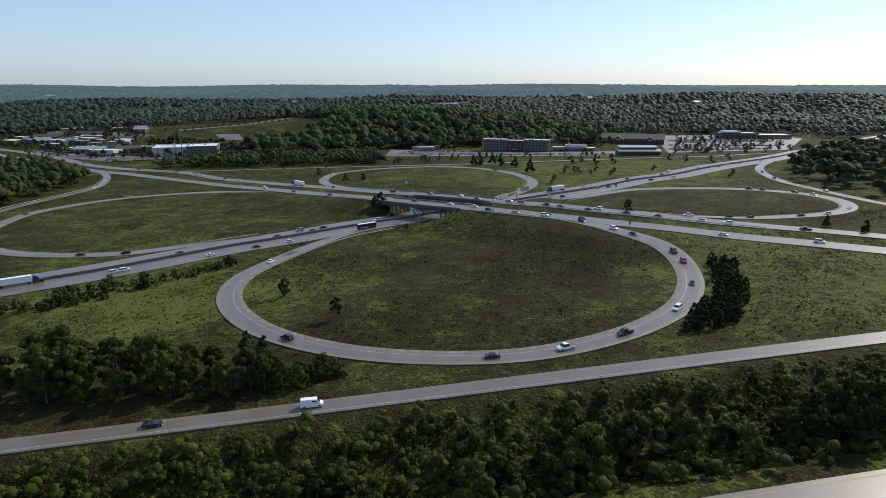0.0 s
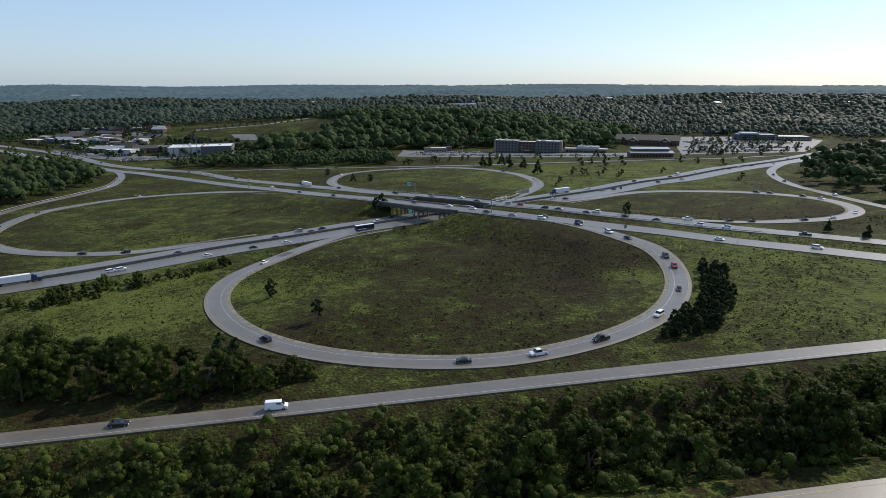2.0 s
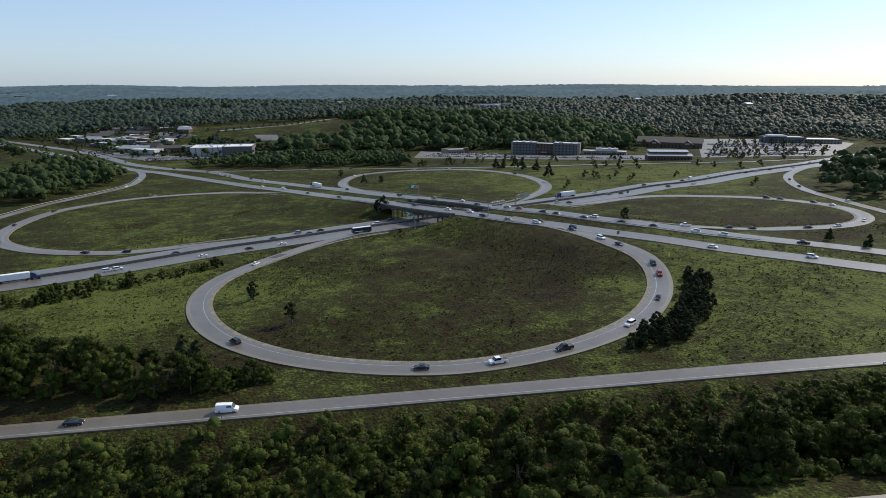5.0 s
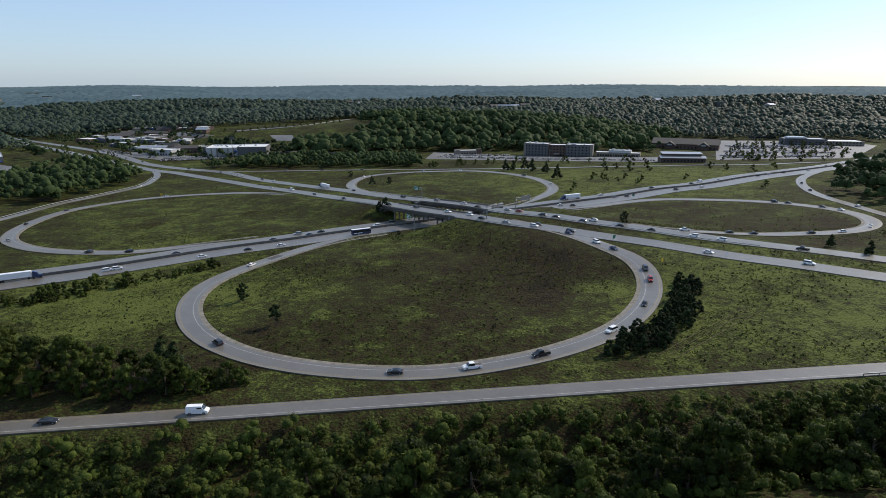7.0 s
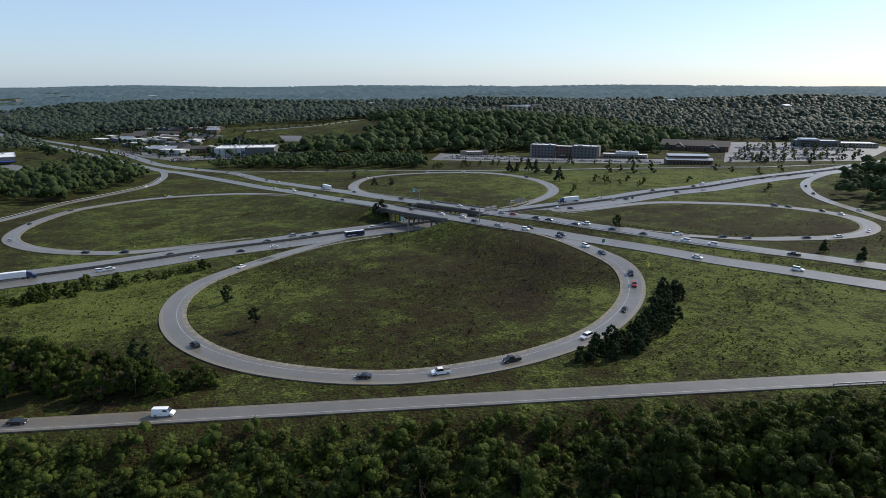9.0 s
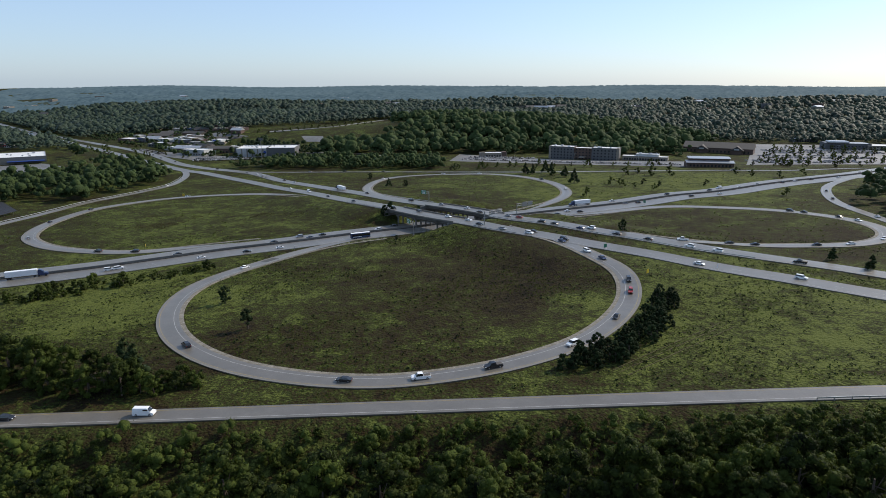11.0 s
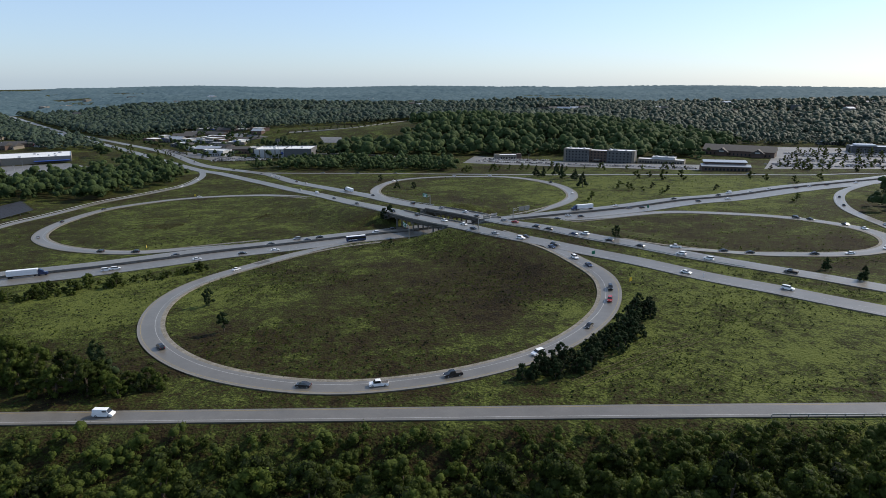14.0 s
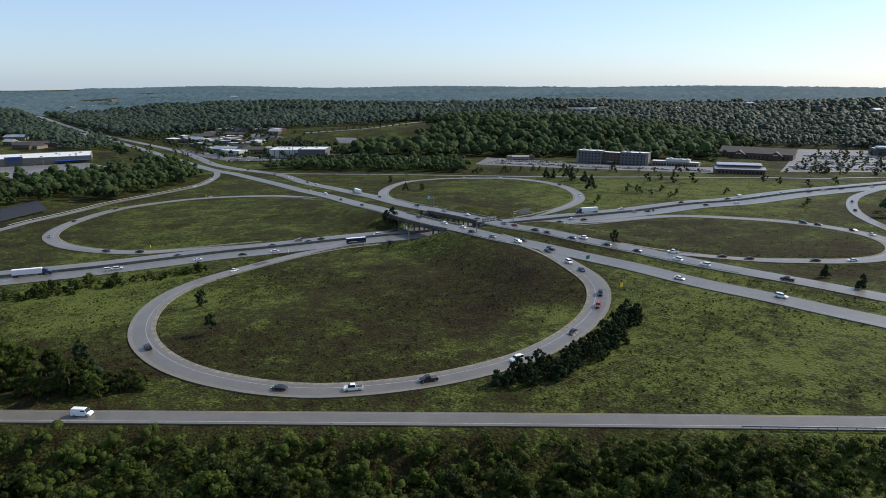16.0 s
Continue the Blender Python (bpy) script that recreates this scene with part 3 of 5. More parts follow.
LONE = [tree_kind("tree", "lone dark tree standing in the meadow", "tree", LEAF_PINE, "meadow trees", seed=30 + s, height=h, spread=w_, clumps=18, per=60, leaf=0.18, trunk_share=t_)
        for s, h, w_, t_ in ((1, 7.6, 2.3, 0.34), (2, 6.4, 2.2, 0.12))]

ROW = [tree_kind("row_tree", "dense dark tree in a row beside the loop ramp", "tree", LEAF_PINE, "row trees", seed=40 + s, height=h, spread=1.9, clumps=16, per=42, leaf=0.2, trunk_share=0.05)
       for s, h in ((1, 5.2), (2, 4.4), (3, 6.0))]
BIG = [tree_kind("tree", "tall dark leafy tree on the slope above the ramp", "tree", LEAF, "slope trees", seed=60 + s, height=h, spread=w_, clumps=c, per=54, leaf=0.26, trunk_share=0.1)
       for s, h, w_, c in ((1, 15.0, 5.0, 54), (2, 12.5, 4.6, 48), (3, 10.0, 4.2, 40))]
YOUNG = tree_kind("young_tree", "small young tree on a mown verge", "tree", LEAF, "young trees", seed=50, height=5.4, spread=2.6, clumps=9, per=14, leaf=0.32, trunk_share=0.1)

rng = np.random.default_rng(5)


def scatter(poly, count, gap_ok, choose, lo=0.8, hi=1.25, apart=2.2, edge=0.0):
    """Plants trees inside a polygon, clear of the pavements and of one another."""
    poly = np.array(poly, float)
    done, tries = [], 0
    while len(done) < count and tries < count * 14:
        tries += 1
        x, y = rng.uniform(poly[:, 0].min(), poly[:, 0].max()), rng.uniform(poly[:, 1].min(), poly[:, 1].max())
        inside = False
        for (ax, ay), (bx, by) in zip(poly, np.roll(poly, 1, axis=0)):
            if (ay > y) != (by > y) and x < (bx - ax) * (y - ay) / (by - ay) + ax:
                inside = not inside
        if not inside or any((x - a) ** 2 + (y - b) ** 2 < apart**2 for a, b in done):
            continue
        gap = float(road_gap(np.array(x), np.array(y)))
        if gap < gap_ok:
            continue
        done.append((x, y))
        plant(choose[rng.integers(len(choose))], x, y, rng.uniform(lo, hi) * (min(1.0, max(0.4, gap / edge)) if edge else 1.0), rng.uniform(0, 6.28), 0.3)
    return done


# thicket between the near ramp and the corner road
scatter([(-150, 88), (-150, 108), (-92, 107), (-10, 121), (60, 134), (110, 145), (180, 158), (230, 165), (230, 138), (120, 110), (60, 96), (0, 87)], 195, 5.4, BROAD + BROAD + SHRUB, 0.7, 1.15, 2.4, 20.0)
# taller trees along the foot of the hollow, whose shade lies on the bank of the corner road
scatter([(0, 91), (60, 101), (130, 114), (215, 130), (215, 141), (130, 127), (60, 112), (0, 101)], 58, 6.0, BROAD[::2] + BIG[1:3], 0.9, 1.2, 3.2)
scatter([(84, 132), (120, 138), (175, 148), (175, 138), (120, 124), (84, 118)], 12, 11.0, BIG[2:3], 0.65, 0.85, 4.0)
# woods on the slope at the left of the near ramp: a dense group, single trees, then a mixed clump
scatter([(-150, 128), (-104, 126), (-84, 133), (-82, 146), (-100, 156), (-160, 180)], 26, 4.5, BIG + BROAD[2:3], 0.85, 1.2, 4.6)
for kind_, x, y, size, turn in ((0, -68, 137, 1.0, 0.4), (1, -73, 141, 0.95, 2.1), (2, -63, 134, 0.9, 3.3), (1, -46, 137, 0.85, 1.2), (2, -51, 134, 0.85, 4.0), (2, -42, 140, 0.8, 5.2), (2, -38, 136.5, 0.7, 0.9), (0, -79, 139, 0.95, 1.5), (1, -86, 134, 1.0, 0.3), (1, -61, 139, 0.85, 5.0), (2, -57, 143, 0.8, 2.2), (1, -42, 134.5, 0.75, 3.0), (2, -34, 136, 0.6, 4.4), (0, -92, 141, 1.0, 2.0), (2, -76, 132, 0.75, 1.1), (2, -56, 132, 0.6, 2.4)):
    plant(BIG[kind_], x, y, size, turn, 0.3)
plant(PINE[0], -44, 143, 1.35, 1.0)
plant(PINE[0], -49, 146, 1.2, 2.0)
scatter([(-36, 136), (-27, 138), (-24, 142), (-36, 146)], 9, 4.0, SHRUB + BROAD[3:4], 0.7, 1.1, 2.0)
# dark row beside the near loop
scatter([(71, 160), (84, 169), (100, 195), (107, 225), (101, 230), (93, 204), (82, 182), (67, 164)], 70, 2.6, ROW, 0.76, 1.02, 1.6)
# scrub in the ditch along the lower highway
scatter([(-185, 168), (-143, 197), (-128, 206), (-117, 221), (-99, 243), (-86, 262), (-92, 264), (-106, 252), (-124, 236), (-146, 213), (-190, 182)], 120, 2.2, SHRUB + SHRUB + BROAD[1:2] + BROAD[3:4], 0.55, 1.0, 1.9)
plant(LONE[0], -32.9, 184, 1.0, 1.0)
plant(LONE[1], -55.6, 210, 1.0, 2.0)


def woods(name, poly, count, label, crown=4.6, tall=10.0, lobes=4, quads=10, gap_ok=7.0, leafmat=None, seed=3, leaf=0.5, clear=True):
    """Woodland that nobody could count: joined crowns of leaf clumps."""
    r = np.random.default_rng(seed)
    poly = np.array(poly, float)
    x, y = r.uniform(poly[:, 0].min(), poly[:, 0].max(), count * 6), r.uniform(poly[:, 1].min(), poly[:, 1].max(), count * 6)
    inside = np.zeros(len(x), bool)
    for (ax, ay), (bx, by) in zip(poly, np.roll(poly, 1, axis=0)):
        if ay != by:
            inside ^= ((ay > y) != (by > y)) & (x < (bx - ax) * (y - ay) / (by - ay) + ax)
    x, y = x[inside], y[inside]
    keep = road_gap(x, y) > gap_ok
    for hole in CLEARINGS if clear else ():
        c = np.array(hole, float)
        ins = np.zeros(len(x), bool)
        for (ax, ay), (bx, by) in zip(c, np.roll(c, 1, axis=0)):
            if ay != by:
                ins ^= ((ay > y) != (by > y)) & (x < (bx - ax) * (y - ay) / (by - ay) + ax)
        keep &= ~ins
    x, y = x[keep][:count], y[keep][:count]
    n = len(x)
    z = ground(x, y)
    size = 0.5 + 0.95 * r.uniform(0, 1, n) ** 1.4
    cx = np.repeat(x, lobes) + r.normal(size=n * lobes) * crown * 0.36 * (lobes > 1)
    cy = np.repeat(y, lobes) + r.normal(size=n * lobes) * crown * 0.36 * (lobes > 1)
    cz = np.repeat(z, lobes) + np.repeat(size, lobes) * tall * r.uniform(0.34, 0.86, n * lobes)
    rad = np.repeat(size, lobes) * crown * r.uniform(0.3, 0.72, n * lobes) * (1.0 if lobes > 1 else 1.25)
    c = np.c_[cx, cy, cz]
    loose = leaf_cloud(r, c, rad * 1.04, quads, leaf, 0.9) if quads else None
    return tagged(new(name, crown_mesh(name, r, c, rad * (0.56 if crown < 3 else 0.72 if quads else 1.0), CAP if lobes > 2 else TUFT, 0.24, 1.0, leafmat or LEAF_FAR, loose)), label, "woodland", kind="stuff")


CLEARINGS = [
    [(-660, 640), (-690, 800), (-600, 770), (-450, 660), (-500, 500), (-580, 480)],
    [(-511, 700), (-655, 830), (-800, 1060), (-700, 1130), (-540, 1040), (-380, 900), (-262, 760), (-402, 726)],
    [(-70, 700), (-80, 860), (50, 850), (215, 810), (230, 960), (300, 1060), (580, 1120), (620, 1000), (450, 720), (200, 690)],
    [(-400, 960), (-395, 1030), (-345, 1120), (-350, 1400), (-290, 1400), (-250, 1150), (-165, 1022), (-205, 975), (-284, 950), (-330, 930)],
    [(-330, 330), (-400, 380), (-370, 450), (-315, 445)],
    [(-80, 1690), (-80, 1790), (80, 1830), (80, 1730)],
    [(170, 1740), (170, 1800), (260, 1820), (260, 1760)],
    [(225, 1060), (235, 1120), (330, 1110), (330, 1060)],
]
woods("woods", [(-318, 452), (-330, 570), (-365, 640), (-560, 800), (-600, 770), (-440, 650), (-500, 560), (-620, 520), (-640, 420), (-380, 400)], 620, "dense green broadleaf woods beside the outer ramp", 6.8, 13.5, 5, 12, 7.0, LEAF_FAR, 3, 0.5)
woods("woods", [(260, 335), (252, 420), (252, 450), (290, 525), (330, 590), (420, 695), (540, 770), (560, 560), (420, 370)], 600, "green woods beside the sunlit ramp", 6.2, 12.0, 5, 12, 7.0, LEAF_FAR, 4, 0.45)
woods("woods", [(-320, 690), (-130, 690), (-60, 690), (-60, 740), (-130, 800), (-260, 760)], 560, "belt of trees behind the far meadow", 5.0, 9.0, 4, 10, 5.0, LEAF_FAR, 6, 0.5)
woods("woods", [(-262, 830), (-60, 850), (60, 880), (240, 860), (330, 1110), (200, 1330), (-200, 1330), (-300, 1260), (-240, 1050), (-175, 985), (-280, 900)], 2700, "dark wooded hill rising behind the pond", 7.6, 13.0, 3, 0, 9.0, LEAF_FAR, 7, 0.8)
woods("woods", [(-700, 790), (-480, 1040), (-420, 1150), (-300, 1280), (-200, 1330), (200, 1330), (330, 1110), (600, 1120), (640, 800), (900, 900), (1200, 1420), (-1500, 1420), (-1050, 1000)], 12000, "wide woodland covering the valley", 6.3, 11.5, 2, 0, 9.0, LEAF_HAZED, 8, 0.5)
woods("woods", [(-410, 880), (-330, 840), (-250, 820), (-250, 860), (-330, 890), (-400, 940)], 160, "trees between the box store and the sloping field", 6.0, 9.0, 3, 3, 9.0, LEAF_FAR, 13, 0.5, False)
woods("town_trees", [(-540, 760), (-655, 830), (-800, 1050), (-690, 1130), (-540, 1040), (-370, 900), (-262, 775), (-380, 760)], 380, "scattered trees between shops and streets", 5.0, 6.5, 3, 3, 14.0, LEAF_FAR, 8, 0.6, False)
woods("thicket", [(-160, 84), (-160, 108), (-92, 108), (-10, 122), (60, 135), (110, 146), (180, 160), (240, 168), (240, 132), (120, 108), (60, 95), (0, 86)], 1500, "dense thicket of shrubs and saplings below the near ramp", 2.4, 2.3, 3, 22, 4.6, LEAF, 12, 0.22)

# far woods: single crowns as far as they can be told apart, then one rolling sheet to the horizon
r9 = np.random.default_rng(9)
RIDGES = lambda x, y: 5 * np.sin(x / 410 + 1.3) * np.sin(y / 530) + 5 * np.sin(x / 170 + y / 240) + 7 * np.sin(x / 230 - 1.1) * np.sin(y / 62 + 1.5 * np.sin(x / 260))


def far_top(x, y):
    r_ = np.hypot(x - 45, y)
    return ground(x, y) + RIDGES(x, y) * smooth((r_ - 1350) / 500) * (1 - smooth((r_ - 3900) / 800))


def open_highway(x, y):
    d = np.full(np.shape(x), 1e9)
    for key in ("upper_near", "upper_far"):
        for px, py in PATHS[key][PATHS[key][:, 1] > 1000][::4]:
            d = np.minimum(d, np.hypot(x - px, y - py))
    return d


fr = np.sqrt(r9.uniform(1390.0**2, 2300.0**2, 35000))
fr = fr[r9.uniform(0, 1, len(fr)) < (1400 / fr) ** 0.6]
fa = np.radians(r9.uniform(-57, 45, len(fr)))
fx, fy = 45 + fr * np.sin(fa), fr * np.cos(fa)
keep = open_highway(fx, fy) > 26
for hole in CLEARINGS[5:7] + [[(-560, 1700), (-400, 1760), (-330, 1740), (-420, 1680)], [(-1080, 2120), (-900, 2170)], [(-250, 1990), (40, 2020)], [(520, 1700), (700, 1725)], [(-900, 1600), (-780, 1640)], [(900, 1900), (1100, 1930)], [(250, 2120), (420, 2150)]]:
    h = np.array(hole)
    keep &= ~((fx > h[:, 0].min()) & (fx < h[:, 0].max()) & (fy > h[:, 1].min()) & (fy < h[:, 1].max()))
fx, fy, fr = fx[keep], fy[keep], fr[keep]
fs = (0.55 + 0.9 * r9.uniform(0, 1, len(fx)) ** 1.4) * (0.75 + 0.25 * fr / 1390)
tagged(new("far_woods", crown_mesh("far_woods", r9, np.c_[fx, fy, far_top(fx, fy) + 8.0 * fs], 6.0 * fs, TUFT, 0.24, 1.0, LEAF_HAZED)), "rolling wooded hills beyond the valley", "woodland", kind="stuff")
ang, rr = np.radians(np.arange(-57, 46, 0.2)), np.concatenate([np.arange(2250, 3000, 10.0), np.arange(3000, 4780, 22.0)])
AA, RR = np.meshgrid(ang, rr)
CX, CY = 45 + RR * np.sin(AA), RR * np.cos(AA)
CZ = far_top(CX, CY) + 4 + 10 * r9.uniform(0, 1, AA.shape) ** 1.5
w = len(ang)
faces = [(j * w + i, (j + 1) * w + i, (j + 1) * w + i + 1, j * w + i + 1) for j in range(len(rr) - 1) for i in range(w - 1)]
# distance haze is put into the bluish base colours and a faint blue emission
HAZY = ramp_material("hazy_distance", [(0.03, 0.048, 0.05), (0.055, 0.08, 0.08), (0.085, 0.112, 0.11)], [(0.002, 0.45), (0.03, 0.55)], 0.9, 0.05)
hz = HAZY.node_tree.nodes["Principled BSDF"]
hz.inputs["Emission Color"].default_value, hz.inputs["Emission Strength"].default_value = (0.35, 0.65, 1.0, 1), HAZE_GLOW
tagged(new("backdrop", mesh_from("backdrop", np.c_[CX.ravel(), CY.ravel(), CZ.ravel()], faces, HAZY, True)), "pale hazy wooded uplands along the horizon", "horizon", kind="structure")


# ---------------------------------------------------------------- vehicles
COLOURS = {"w": ("white", (0.78, 0.78, 0.77)), "k": ("black", (0.012, 0.012, 0.014)), "g": ("silver grey", (0.3, 0.31, 0.32)), "b": ("dark blue", (0.02, 0.035, 0.09)), "r": ("red", (0.3, 0.02, 0.015))}
CAR_PAINT = {k: paint(v[0].replace(" ", "_") + "_car_paint", v[1], 0.25, 0.0, 0.6, 0.05) for k, v in COLOURS.items()}
GLASS_DARK = paint("tinted_car_glass", (0.012, 0.014, 0.016), 0.08, 0.0, 0.8, 0.02)
RUBBER = paint("tyre_rubber", (0.018, 0.018, 0.018), 0.85)
RIM = paint("alloy_rim", (0.45, 0.45, 0.46), 0.35, 0.8)
LAMP_CLEAR = paint("headlamp_lens", (0.7, 0.7, 0.68), 0.15)
LAMP_RED = paint("rear_lamp_lens", (0.28, 0.01, 0.01), 0.2)
TRAILER_SKIN = paint("white_trailer_skin", (0.74, 0.75, 0.76), 0.45, 0.1, vary=0.08)


def profile_solid(points, half_low, half_high, z_low, z_high):
    """A body from its side outline (x, z), drawn in towards the top."""
    bm = bmesh.new()
    sides = []
    for sgn in (1, -1):
        vs = []
        for x, z in points:
            k = min(1, max(0, (z - z_low) / (z_high - z_low)))
            vs.append(bm.verts.new((x, sgn * (half_low + (half_high - half_low) * k), z)))
        sides.append(vs)
    n = len(points)
    for i in range(n):
        bm.faces.new((sides[0][i], sides[0][(i + 1) % n], sides[1][(i + 1) % n], sides[1][i]))
    bm.faces.new(sides[0][::-1])
    bm.faces.new(sides[1])
    bmesh.ops.recalc_face_normals(bm, faces=bm.faces)
    return bm


SHAPES = {
    "c": dict(name="car", words="sedan", length=4.8, width=1.84, roof=1.45, belt=0.95, hood=0.85, cab=(-1.75, -1.0, 0.45, 1.25), tail=0.95),
    "s": dict(name="car", words="sport utility vehicle", length=4.9, width=1.94, roof=1.8, belt=1.08, hood=1.05, cab=(-2.3, -2.05, 0.55, 1.2), tail=1.05),
    "p": dict(name="pickup_truck", words="pickup truck", length=5.8, width=2.0, roof=1.9, belt=1.15, hood=1.1, cab=(-0.65, -0.45, 0.95, 1.6), tail=1.1),
    "v": dict(name="van", words="cargo van", length=5.7, width=2.05, roof=2.2, belt=1.25, hood=1.15, cab=(-2.75, -2.65, 1.3, 2.0), tail=1.25),
}


def car(kind, col):
    s = SHAPES[kind]
    word = COLOURS[col][0]
    L, W = s["length"] / 2, s["width"] / 2
    t = thing(s["name"], Matrix.Translation((0, 0, -450)), f"{word} {s['words']} on the grey road", "car" if kind in "cs" else s["words"].split()[-1] if kind == "v" else "truck", "vehicles on the roads")
    a, b, c, d = s["cab"]
    bm = profile_solid([(-L, 0.42), (-L + 0.05, s["tail"] - 0.12), (-L + 0.2, s["tail"]), (a, s["belt"]), (d, s["hood"] + 0.02), (L - 0.25, s["hood"] - 0.16), (L, s["hood"] - 0.32), (L, 0.36), (L - 0.3, 0.26), (-L + 0.3, 0.26)], W, W * 0.95, 0.3, s["belt"])
    part("body", bm, CAR_PAINT[col], t)
    bm = profile_solid([(a, s["belt"]), (b, s["roof"] - 0.06), (c, s["roof"] - 0.06), (d, s["belt"] - 0.02)], W * 0.94, W * 0.76, s["belt"], s["roof"])
    part("glasshouse", bm, GLASS_DARK if kind != "v" else CAR_PAINT[col], t)
    bm = profile_solid([(b - 0.08, s["roof"] - 0.07), (b + 0.1, s["roof"]), (c - 0.15, s["roof"]), (c + 0.1, s["roof"] - 0.07)], W * 0.8, W * 0.72, s["roof"] - 0.1, s["roof"])
    part("roof", bm, CAR_PAINT[col], t)
    if kind == "p":
        part("load_bed", boxes((-L + 0.15, a - 0.1, -W * 0.8, W * 0.8, s["belt"] - 0.02, s["belt"] + 0.02)), DARK_STEEL, t)
    if kind == "v":
        for sgn in (1, -1):
            bm = boxes((0.1, 1.35, sgn * W * 0.86 - 0.03, sgn * W * 0.86 + 0.03, 1.35, 1.9))
            part("side_window", bm, GLASS_DARK, t)
        part("windscreen", profile_solid([(1.32, 2.08), (1.38, 2.08), (2.03, 1.26), (1.97, 1.24)], W * 0.88, W * 0.74, 1.2, 2.1), GLASS_DARK, t)
    for x in (-L * 0.62, L * 0.64):
        for sgn in (1, -1):
            bm = rod(bmesh.new(), (x, sgn * (W - 0.24), 0.34), (x, sgn * (W + 0.01), 0.34), 0.34, sides=14)
            w_ = part("wheel", bm, RUBBER, t)
            part("rim", rod(bmesh.new(), (x, sgn * (W + 0.0), 0.34), (x, sgn * (W + 0.025), 0.34), 0.21, sides=10), RIM, w_)
    for sgn in (1, -1):
        part("headlight", boxes((L - 0.16, L + 0.01, sgn * W * 0.68 - 0.2, sgn * W * 0.68 + 0.2, s["hood"] - 0.38, s["hood"] - 0.24)), LAMP_CLEAR, t)
        part("tail_light", boxes((-L - 0.01, -L + 0.1, sgn * W * 0.74 - 0.16, sgn * W * 0.74 + 0.16, s["tail"] - 0.3, s["tail"] - 0.13)), LAMP_RED, t)
    return t


def semi_truck():
    t = thing("semi_truck", Matrix.Translation((0, 0, -450)), "semi truck with dark cab and long white box trailer", "truck", "vehicles on the roads")
    part("trailer_box", boxes((-9.0, 5.0, -1.28, 1.28, 1.15, 4.0), bevel=0.05), TRAILER_SKIN, t)
    part("trailer_frame", boxes((-8.8, 4.8, -0.5, 0.5, 0.85, 1.15)), DARK_STEEL, t)
    part("cab", profile_solid([(5.3, 0.7), (5.3, 3.5), (6.0, 3.7), (7.4, 2.9), (7.8, 2.0), (9.4, 1.75), (9.6, 0.7)], 1.2, 1.05, 0.7, 3.7), CAR_PAINT["b"], t)
    part("windscreen", profile_solid([(7.35, 2.75), (7.42, 2.75), (7.78, 2.05), (7.7, 2.05)], 1.08, 1.0, 2.0, 2.8), GLASS_DARK, t)
    for x in (-8.0, -6.8, 3.6, 5.6, 8.6):
        for sgn in (1, -1):
            part("wheel", rod(bmesh.new(), (x, sgn * 0.85, 0.5), (x, sgn * 1.2, 0.5), 0.5, sides=14), RUBBER, t)
    return t


def coach():
    t = thing("bus", Matrix.Translation((0, 0, -450)), "dark coach with a white roof edge and tinted windows", "bus", "vehicles on the roads")
    part("body", boxes((-6.2, 6.2, -1.27, 1.27, 0.4, 3.4), bevel=0.15), CAR_PAINT["b"], t)
    part("roof", boxes((-6.1, 6.1, -1.2, 1.2, 3.41, 3.55), bevel=0.06), CAR_PAINT["w"], t)
    for sgn in (1, -1):
        part("window_band", boxes((-5.6, 5.9, sgn * 1.27 - 0.02, sgn * 1.27 + 0.02, 1.7, 2.85)), GLASS_DARK, t)
        part("side_flash", boxes((-5.0, 0.5, sgn * 1.275 - 0.02, sgn * 1.275 + 0.02, 1.1, 1.4)), CAR_PAINT["w"], t)
        for x in (-4.2, -3.0, 4.2):
            part("wheel", rod(bmesh.new(), (x, sgn * 0.95, 0.5), (x, sgn * 1.29, 0.5), 0.5, sides=14), RUBBER, t)
    part("windscreen", boxes((6.17, 6.23, -1.1, 1.1, 1.3, 3.0)), GLASS_DARK, t)
    return t


